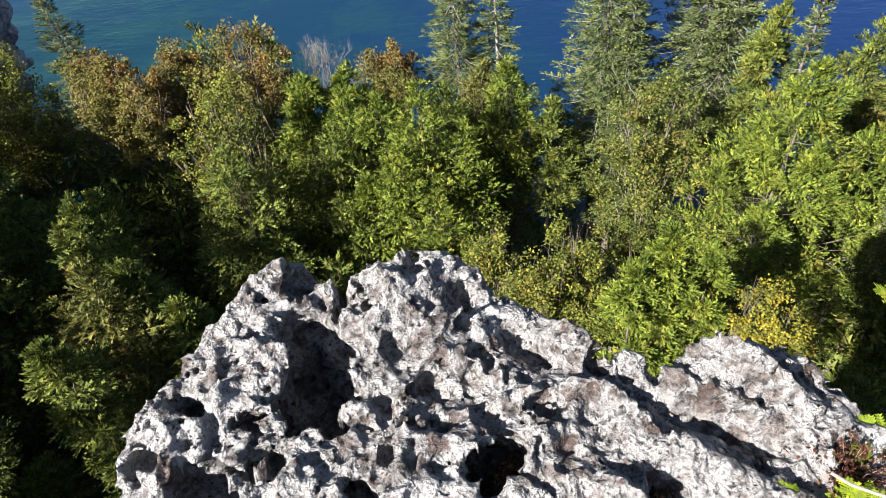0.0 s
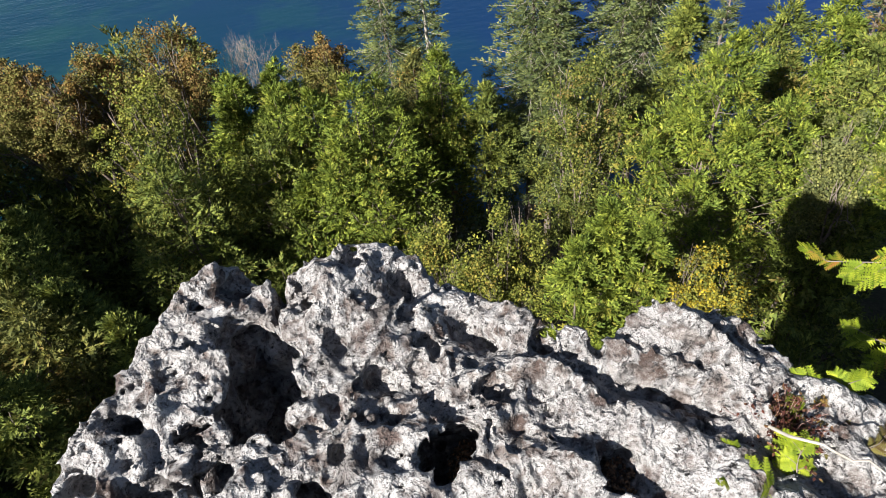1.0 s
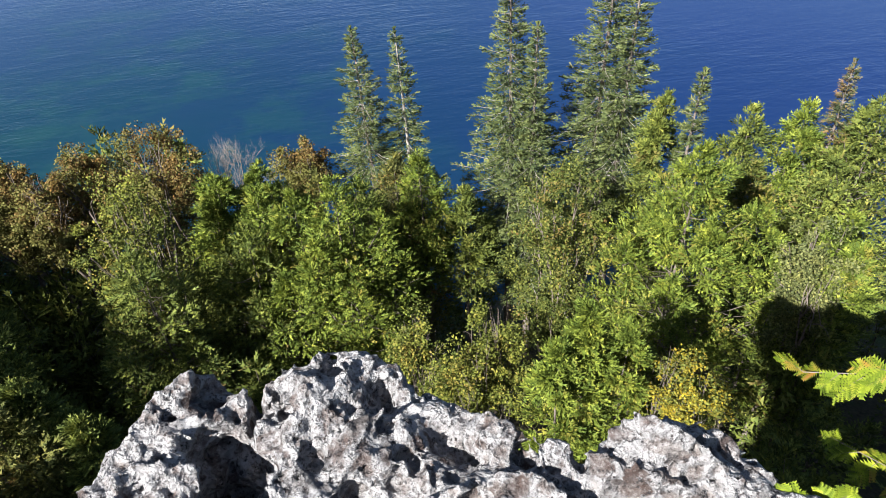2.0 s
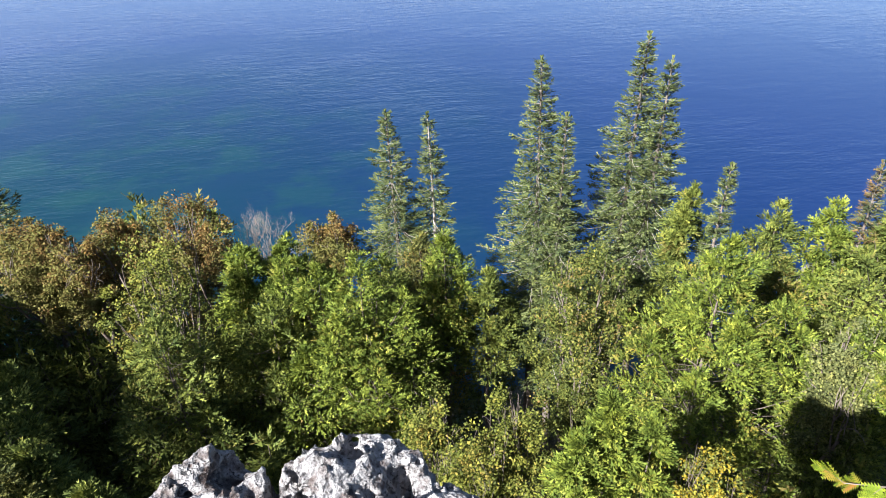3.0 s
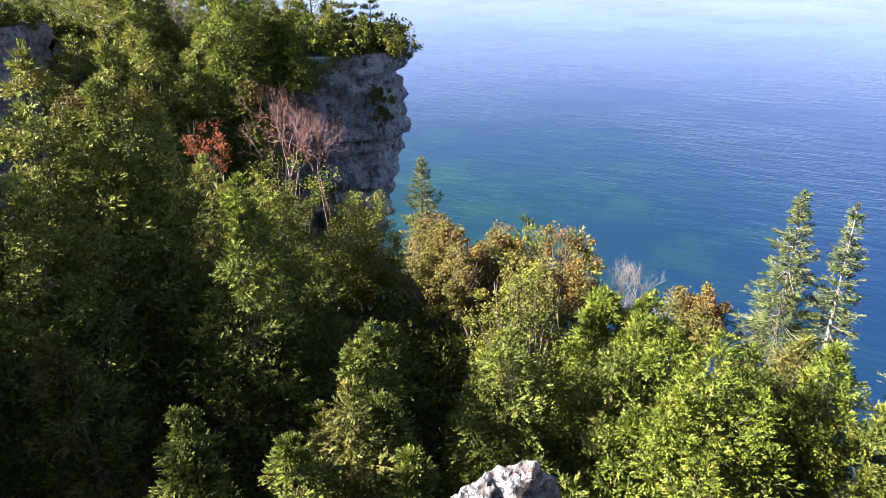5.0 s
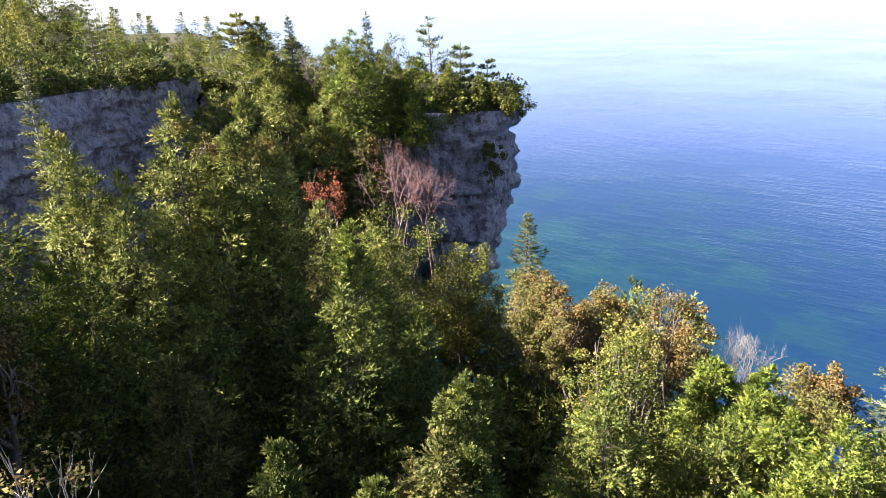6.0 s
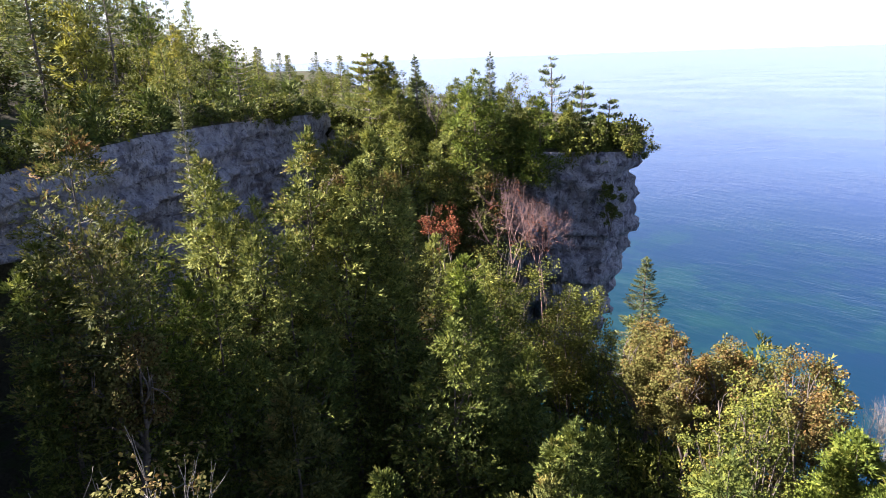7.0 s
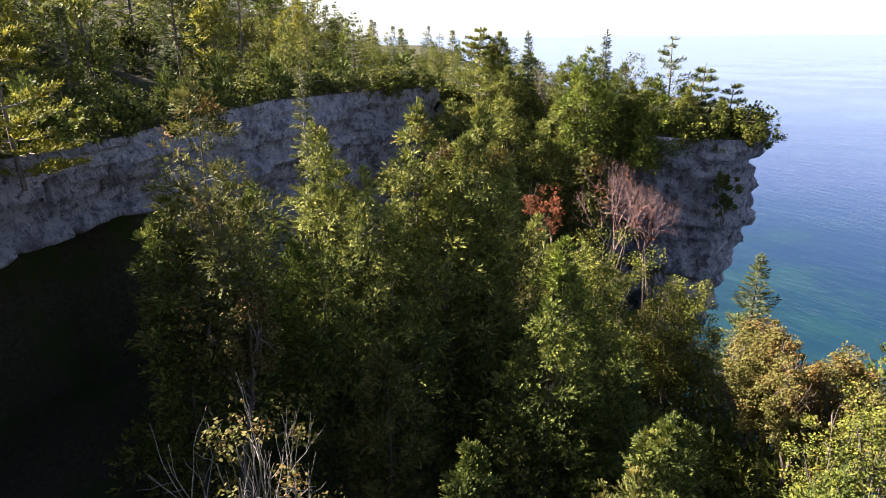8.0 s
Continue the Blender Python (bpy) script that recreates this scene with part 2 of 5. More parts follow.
def ground_material():
    m, n, l, bsdf = material("forest_floor", 0.95, 0.1)
    tex = n.new("ShaderNodeTexCoord")
    a = noise_node(n, l, tex.outputs["Object"], 0.6, 5)
    b = noise_node(n, l, tex.outputs["Object"], 9, 6, 0.7)
    c = ramp(n, l, b.outputs[0], [(0.3, (0.03, 0.027, 0.02)), (0.7, (0.08, 0.072, 0.045))]).outputs[0]
    c = mix(n, l, ramp(n, l, a.outputs[0], [(0.5, (0, 0, 0)), (0.6, (1, 1, 1))]).outputs[0], c, (0.04, 0.055, 0.018))
    l.new(c, bsdf.inputs["Base Color"])
    bump(n, l, bsdf, b.outputs[0], 0.8, 0.1)
    return m


WATER, GROUND = water_material(), ground_material()

# ---- mesh helpers ----


def mesh_object(name, verts, faces, mat, parent=None, label="", smooth=False):
    """ONE mesh object from arrays of vertices and of triangles or quads."""
    verts, faces = np.asarray(verts, np.float32), np.asarray(faces, np.int32)
    me = bpy.data.meshes.new(name)
    k = faces.shape[1]
    me.vertices.add(len(verts))
    me.vertices.foreach_set("co", verts.ravel())
    me.loops.add(faces.size)
    me.loops.foreach_set("vertex_index", faces.ravel())
    me.polygons.add(len(faces))
    me.polygons.foreach_set("loop_start", np.arange(0, faces.size, k, dtype=np.int32))
    if smooth:
        me.polygons.foreach_set("use_smooth", np.ones(len(faces), bool))
    me.update(calc_edges=True)
    me.validate()
    me.materials.append(mat)
    ob = new(name, me)
    if parent:
        ob.parent = parent
    if label:
        ob["label"] = label
    return ob


def unit(v):
    return v / np.maximum(np.linalg.norm(v, axis=-1, keepdims=True), 1e-9)


def sprays(p, d, s, length, wide, fwd=0.5, droop=0.15, k=3):
    """Flat feathered sprays: at p, along d, spread along s."""
    n = len(p)
    length, wide = np.broadcast_to(length, n)[:, None], np.broadcast_to(wide, n)[:, None]
    axis, tips = [], []
    for i in range(k + 1):
        f = i / k
        axis.append(p + d * length * f - np.array([0, 0, 1.0]) * length * droop * f * f)
    for i in range(k):
        f = (i + 0.35) / k
        mid = axis[i] * 0.5 + axis[i + 1] * 0.5 + d * length * fwd / k
        reach = wide * length * (1 - 0.62 * f)
        tips += [mid + s * reach, mid - s * reach]
    verts = np.stack(axis + tips, 1)
    m = k + 1
    tri = []
    for i in range(k):
        tri += [[i, i + 1, m + 2 * i], [i + 1, i, m + 2 * i + 1]]
    tri = np.array(tri)
    faces = (np.arange(n)[:, None, None] * (m + 2 * k) + tri).reshape(-1, 3)
    return verts.reshape(-1, 3), faces


def leaves(p, d, s, length, wide):
    """Pointed leaves, folded a little along the middle."""
    n = len(p)
    length, wide = np.broadcast_to(length, n)[:, None], np.broadcast_to(wide, n)[:, None]
    up = np.cross(d, s)
    a, b = p, p + d * length
    c1 = p + d * length * 0.45 + s * length * wide + up * length * 0.12
    c2 = p + d * length * 0.45 - s * length * wide + up * length * 0.12
    verts = np.stack([a, c1, b, c2], 1)
    faces = (np.arange(n)[:, None, None] * 4 + np.array([[0, 1, 2], [0, 2, 3]])).reshape(-1, 3)
    return verts.reshape(-1, 3), faces


def tubes(lines, sides=5):
    """Tapered round limbs: lines of (points, radii)."""
    verts, faces, at = [], [], 0
    ang = np.arange(sides) * 2 * np.pi / sides
    for pts, rad in lines:
        pts = np.asarray(pts, float)
        d = unit(np.gradient(pts, axis=0))
        ref = np.where(np.abs(d[:, 2:3]) > 0.9, np.array([[1.0, 0, 0]]), np.array([[0, 0, 1.0]]))
        a = unit(np.cross(d, ref))
        b = np.cross(d, a)
        r = np.asarray(rad)[:, None, None]
        ring = pts[:, None] + r * (a[:, None] * np.cos(ang)[None, :, None] + b[:, None] * np.sin(ang)[None, :, None])
        verts.append(ring.reshape(-1, 3))
        n = len(pts)
        i, j = np.meshgrid(np.arange(n - 1), np.arange(sides), indexing="ij")
        q = np.stack([i * sides + j, i * sides + (j + 1) % sides, (i + 1) * sides + (j + 1) % sides, (i + 1) * sides + j], -1)
        faces.append(q.reshape(-1, 4) + at)
        at += n * sides
    return np.concatenate(verts), np.concatenate(faces)


class Lattice:
    """Smooth random values over space, for numpy arrays."""

    def __init__(self, seed, size=24):
        self.v, self.n = np.random.default_rng(seed).random((size, size, size)).astype(np.float32), size

    def __call__(self, x, y, z):
        i, j, k = np.floor(x).astype(np.int32), np.floor(y).astype(np.int32), np.floor(z).astype(np.int32)
        u, v, w = (t * t * (3 - 2 * t) for t in (x - i, y - j, z - k))
        n, g = self.n, self.v
        i0, j0, k0, i1, j1, k1 = i % n, j % n, k % n, (i + 1) % n, (j + 1) % n, (k + 1) % n
        a = (g[i0, j0, k0] * (1 - u) + g[i1, j0, k0] * u) * (1 - v) + (g[i0, j1, k0] * (1 - u) + g[i1, j1, k0] * u) * v
        b = (g[i0, j0, k1] * (1 - u) + g[i1, j0, k1] * u) * (1 - v) + (g[i0, j1, k1] * (1 - u) + g[i1, j1, k1] * u) * v
        return a * (1 - w) + b * w


NOISE = Lattice(7)

# ---- the land: cliff edge (x, y, height of the top), from the right round the bay to the headland ----
EDGE = [(60, -6, 18.0), (24, -3, 17.2), (10, -1.2, 17.2), (4.5, -0.2, 17.4), (2.4, 0.3, 17.9), (1.35, 0.35, 18.0),
        (0.5, 0.5, 18.0), (-0.3, 0.6, 18.0), (-0.6, 0.3, 18.0), (-1.2, -0.6, 18.0), (-3, -3.6, 17.9), (-7, -5.8, 17.5),
        (-12, -4.6, 17.1), (-16.5, -1.6, 17.0), (-20, 2.6, 17.0), (-24.5, 8, 17.2), (-29.5, 14.5, 16.9), (-33, 21.5, 16.6)]
HEAD = [(-33, 21.5, 15.6), (-34.5, 24.5, 15.3), (-30, 25.6, 15.0), (-25, 26.6, 14.8), (-21.2, 28.0, 14.6), (-19.0, 30.2, 14.5),
        (-19.2, 32.6, 14.6), (-24, 37, 15), (-36, 43, 15.2), (-62, 53, 15.5), (-110, 80, 17), (-420, 250, 18)]
LAND = np.array(EDGE + HEAD[1:] + [(-420, -160, 18), (60, -160, 18)], float)


def land_distance(x, y):
    """How far inside the land (positive) or outside it a point of the plan lies, and the height of the nearest edge."""
    best, top = np.full(np.shape(x), 1e9), np.zeros(np.shape(x))
    inside = np.zeros(np.shape(x), bool)
    for (ax, ay, az), (bx, by, bz) in zip(LAND, np.roll(LAND, -1, 0)):
        dx, dy = bx - ax, by - ay
        f = np.clip(((x - ax) * dx + (y - ay) * dy) / (dx * dx + dy * dy), 0, 1)
        d = np.hypot(x - ax - f * dx, y - ay - f * dy)
        near = d < best
        best, top = np.where(near, d, best), np.where(near, az + f * (bz - az), top)
        if ay != by:
            inside ^= ((ay > y) != (by > y)) & (x < ax + (y - ay) * dx / dy)
    return np.where(inside, best, -best), top


def step(a, b, x):
    t = np.clip((x - a) / (b - a), 0, 1)
    return t * t * (3 - 2 * t)


def talus(x, y, d):
    """The wooded slope below the cliff, down to the lake bed; d is the distance from the cliff."""
    foot = 9.5 - 0.62 * np.maximum(0, y - 13) * step(-8, -20, x) - 3.0 * step(12, 40, x) - 1.5 * np.maximum(0, y - 24)
    bumps = (NOISE(x * 0.35, y * 0.35, 0 * x + 3.1) - 0.5) * 1.1
    return np.maximum(foot - 0.46 * d + bumps, -7.0)


def ground_z(x, y, planting=True):
    x, y = np.asarray(x, float), np.asarray(y, float)
    d, top = land_distance(x, y)
    az = np.degrees(np.arctan2(-x, np.maximum(y, 0.01)))
    hill = top + np.minimum(0.30 * np.maximum(d - 2, 0), 7.5) * step(57, 76, az) * step(-14, -3, y)
    hill = hill + np.where(d > 2, (NOISE(x * 0.2, y * 0.2, 0 * x + 1.5) - 0.5) * 0.8, 0)
    return np.where(d > (0.0 if planting else 0.15 + 0.75 * step(3, 6, np.hypot(x, y)) + 2.5 * step(-5, -11, x)), hill, talus(x, y, np.maximum(-d, 0)))


def grid_ground(name, x0, x1, y0, y1, cell, drop=0.0):
    xs, ys = np.arange(x0, x1 + cell / 2, cell), np.arange(y0, y1 + cell / 2, cell)
    gx, gy = np.meshgrid(xs, ys, indexing="ij")
    v = np.stack([gx, gy, ground_z(gx, gy, False) - drop], -1).reshape(-1, 3)
    nx, ny = len(xs), len(ys)
    i, j = np.meshgrid(np.arange(nx - 1), np.arange(ny - 1), indexing="ij")
    q = np.stack([i * ny + j, (i + 1) * ny + j, (i + 1) * ny + j + 1, i * ny + j + 1], -1).reshape(-1, 4)
    # no bed under deep water, so the haze below can light the sheet
    q = q[(v[q][:, :, 2] > -1.2).any(1)]
    return mesh_object(name, v, q, GROUND, smooth=True)


tagged(grid_ground("ground", -140, 60, -70, 150, 0.8), "dark leaf-littered forest floor on clifftop and talus slope", "ground", kind="structure")

# lake: one sheet to the horizon
ang = np.linspace(0, 2 * np.pi, 97)[:-1]
ringv = np.concatenate([[[0, 0, 0]]] + [np.stack([r * np.cos(ang), r * np.sin(ang), 0 * ang], -1) for r in (60, 400, 4700)])
fans = [[0, 1 + i, 1 + (i + 1) % 96] for i in range(96)]
for k in range(2):
    for i in range(96):
        a, b = 1 + 96 * k + i, 1 + 96 * k + (i + 1) % 96
        fans += [[a, a + 96, b + 96], [a, b + 96, b]]
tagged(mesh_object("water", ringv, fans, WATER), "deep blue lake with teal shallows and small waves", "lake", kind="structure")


def cliff_wall(name, line, label, seed, lift=0.25, rough=1.0, cave=None, lean=0.0):
    """A standing rock face along the edge: beds of different hardness, joints, a broken lip that turns in over the top."""
    pts = []
    for (ax, ay, az), (bx, by, bz) in zip(line, line[1:]):
        k = max(2, int(math.hypot(bx - ax, by - ay) / 0.16))
        pts += [(ax + (bx - ax) * i / k, ay + (by - ay) * i / k, az + (bz - az) * i / k) for i in range(k)]
    p = np.array(pts + [line[-1]])
    for _ in range(10):
        p[1:-1] = p[1:-1] * 0.5 + (p[2:] + p[:-2]) * 0.25
    t = unit(np.gradient(p[:, :2], axis=0))
    out = np.stack([t[:, 1], -t[:, 0]], -1)          # the land lies to the left of the line's way
    out = -out if land_distance(p[:, 0] + out[:, 0], p[:, 1] + out[:, 1])[0].mean() > 0 else out
    foot = np.array([float(talus(a, b, 0.0)) for a, b in p[:, :2]]) - 1.5
    top = p[:, 2] + lift
    rows, lip = 96, 9
    v = np.linspace(0, 1, rows)
    z = foot[:, None] + (top - foot)[:, None] * v[None]
    s = np.concatenate([[0], np.cumsum(np.hypot(*np.diff(p[:, :2], axis=0).T))])[:, None] + 0 * z
    o = seed * 3.7
    big = (NOISE(s * 0.16, z * 0.22, 0 * z + o) - 0.5) * 1.1
    mid = (NOISE(s * 0.6, z * 0.9, 0 * z + o + 5) - 0.5) * 0.5
    bed = NOISE(0 * s + o, z * 1.15 + 0.12 * np.sin(s * 0.4), 0 * z + o + 9)
    bed2 = NOISE(s * 0.25 + 4, np.floor(z * 1.7 + 0.25 * np.sin(s * 0.5)) * 0.77, 0 * z + o)
    block = NOISE(np.floor(s * 0.9 + 0.7 * NOISE(0 * s, np.floor(z * 1.7), 0 * z)) * 0.63, np.floor(z * 1.7) * 0.37, 0 * z + o + 2)
    joint = NOISE(np.floor(s * 2.1) * 0.71, np.floor(z * 3.3 + 0.4 * np.floor(s * 0.7)) * 0.53, 0 * z + o + 6)
    fine = (NOISE(s * 2.3, z * 3.0, 0 * z + o + 1) - 0.5) * 0.25
    push = 0.25 + big + mid + (bed - 0.5) * 0.8 + (bed2 - 0.5) * 1.2 + (block - 0.5) * 1.1 + (joint - 0.5) * 0.5 + fine + 0.5 * v[None] ** 3
    # open joints and bedding planes
    lay = z * 1.05 + 0.22 * np.sin(s * 0.35) + 0.5 * NOISE(s * 0.12, 0 * s, 0 * z + o)
    bedline = np.exp(-(((lay % 1.0) - 0.5) / 0.075) ** 2) * step(0.35, 0.6, NOISE(s * 0.35, np.floor(lay) * 3.3, 0 * z + o + 4))
    cut = s * 0.55 + 1.7 * NOISE(0 * s + o, np.floor(lay) * 1.9, 0 * z) + 0.25 * NOISE(s, z * 0.8, 0 * z + o)
    crack = np.exp(-(((cut % 1.0) - 0.5) / 0.085) ** 2) * step(0.35, 0.55, NOISE(np.floor(cut) * 2.7, z * 0.4, 0 * z + o + 3))
    slabs = NOISE(np.floor(cut + 0.5) * 1.37, np.floor(lay + 0.5) * 1.61, 0 * z + o + 8)
    push = push + (slabs - 0.5) * 1.0 - 0.42 * np.maximum(bedline, crack)
    if cave:
        # the softer beds below are eaten back under an overhang
        push = push - 11.0 * step(15.0, 14.4, z + 0.8 * mid) * step(cave[0], cave[1], s)
    push = rough * push * np.minimum(1, (1 - v[None]) * 6 + 0.45) - lean * (0.88 - v[None])
    xyz = np.stack([p[:, None, 0] + out[:, None, 0] * push, p[:, None, 1] + out[:, None, 1] * push, z], -1)
    end = xyz[:, -1]
    for k in range(1, lip + 1):
        inward = end[:, :2] - out * (0.5 * k)
        wob = (NOISE(s[:, 0] * 1.5, 0 * s[:, 0] + k * 0.6, 0 * s[:, 0] + o) - 0.5) * 0.25
        row = np.concatenate([inward, (end[:, 2] + wob + 0.05 - 0.14 * max(0, k - 3))[:, None]], 1)
        xyz = np.concatenate([xyz, row[:, None]], 1)
    a, b = xyz.shape[:2]
    i, j = np.meshgrid(np.arange(a - 1), np.arange(b - 1), indexing="ij")
    q = np.stack([i * b + j, (i + 1) * b + j, (i + 1) * b + j + 1, i * b + j + 1], -1).reshape(-1, 4)
    ob = mesh_object(name, xyz.reshape(-1, 3), q, CLIFF)
    ob.data.materials.append(GROUND)
    ob.data.polygons.foreach_set("material_index", (j.ravel() >= rows - 1).astype(np.int32))
    return tagged(ob, label, "cliff", kind="structure")


cliff_wall("cliff_bay", EDGE[9:], "grey limestone cliff face in shade round the bay", 1, rough=0.62, cave=(36.0, 25.0))
cliff_wall("cliff_near", EDGE[1:10], "limestone cliff below the lookout rock", 2, -0.1, 0.25)
cliff_wall("cliff_headland", HEAD[:9], "bedded pale grey limestone headland cliff over the lake", 3, rough=0.72, lean=4.0)

# ---- the lookout rock: pitted limestone, shaped as a solid ----
RIM = [(-1.00, 0.5), (-0.95, 0.80), (-0.88, 1.08), (-0.80, 1.32), (-0.69, 1.42), (-0.57, 1.56), (-0.40, 1.50), (-0.28, 1.49),
       (-0.03, 1.52), (0.12, 1.42), (0.22, 1.27), (0.38, 1.14), (0.60, 0.97), (0.68, 1.02), (0.86, 1.03), (1.02, 0.93),
       (1.14, 0.74), (1.5, 0.60), (1.72, 0.4), (1.70, 0.22), (-1.00, 0.22)]


def rim_distance(x, y):
    """Distance outside the rock's rim in the plan; negative inside."""
    best, inside = np.full(x.shape, 1e9, np.float32), np.zeros(x.shape, bool)
    for (ax, ay), (bx, by) in zip(RIM, RIM[1:] + RIM[:1]):
        dx, dy = bx - ax, by - ay
        f = np.clip(((x - ax) * dx + (y - ay) * dy) / (dx * dx + dy * dy), 0, 1)
        best = np.minimum(best, np.hypot(x - ax - f * dx, y - ay - f * dy))
        if ay != by:
            inside ^= ((ay > y) != (by > y)) & (x < ax + (y - ay) * dx / dy)
    return np.where(inside, -best, best)


def soft_min(a, b, r):
    h = np.clip(0.5 + 0.5 * (b - a) / r, 0, 1)
    return b * (1 - h) + a * h - r * h * (1 - h)


def scallops(x, y, cell, seed):
    """Squared distance to the nearest of scattered centres, in cells: bowls that meet in sharp rims."""
    g = np.random.default_rng(seed).random((64, 64, 2))
    u, v = x / cell, y / cell
    i, j = np.floor(u).astype(int), np.floor(v).astype(int)
    best = np.full(np.shape(x), 9.0)
    for a in (-1, 0, 1):
        for b in (-1, 0, 1):
            c = g[(i + a) % 64, (j + b) % 64]
            best = np.minimum(best, (i + a + c[..., 0] - u) ** 2 + (j + b + c[..., 1] - v) ** 2)
    return np.minimum(best, 1.0)


def surface_nets(f, origin, cell):
    """A quad mesh of the zero level of f, one vertex a cell."""
    nx, ny, nz = f.shape
    neg = f < 0
    corner = [(i, j, k) for i in (0, 1) for j in (0, 1) for k in (0, 1)]

    def sl(a, c):
        return a[c[0]:nx - 1 + c[0], c[1]:ny - 1 + c[1], c[2]:nz - 1 + c[2]]
    count = sum(sl(neg, c).astype(np.int8) for c in corner)
    cells = np.argwhere((count > 0) & (count < 8))
    index = np.full((nx - 1, ny - 1, nz - 1), -1, np.int32)
    index[tuple(cells.T)] = np.arange(len(cells))
    total, hits = np.zeros((len(cells), 3)), np.zeros((len(cells), 1))
    for a in corner:
        for axis in range(3):
            if a[axis] == 0:
                b = list(a)
                b[axis] = 1
                va = f[tuple((cells + a).T)]
                vb = f[tuple((cells + b).T)]
                cross = (va < 0) != (vb < 0)
                frac = np.where(cross, va / np.where(cross, va - vb, 1), 0)
                pt = np.repeat(np.array([a], float), len(cells), 0)
                pt[:, axis] = frac
                total += np.where(cross[:, None], pt, 0)
                hits += cross[:, None]
    verts = (cells + total / hits) * cell + origin
    quads = []
    for axis in range(3):
        u, v = (axis + 1) % 3, (axis + 2) % 3
        lo, hi = [slice(1, -1)] * 3, [slice(1, -1)] * 3
        lo[axis], hi[axis] = slice(0, -1), slice(1, None)
        flip = neg[tuple(lo)] != neg[tuple(hi)]
        e = np.argwhere(flip)
        off = np.ones(3, int)
        off[axis] = 0
        e = e + off
        ring = []
        for du, dv in ((-1, -1), (0, -1), (0, 0), (-1, 0)):
            c = e.copy()
            c[:, u] += du
            c[:, v] += dv
            ring.append(index[tuple(c.T)])
        q = np.stack(ring, 1)
        inside_low = neg[tuple(e.T)]
        q[~inside_low] = q[~inside_low][:, ::-1]
        quads.append(q[(q >= 0).all(1)])
    return verts, np.concatenate(quads)


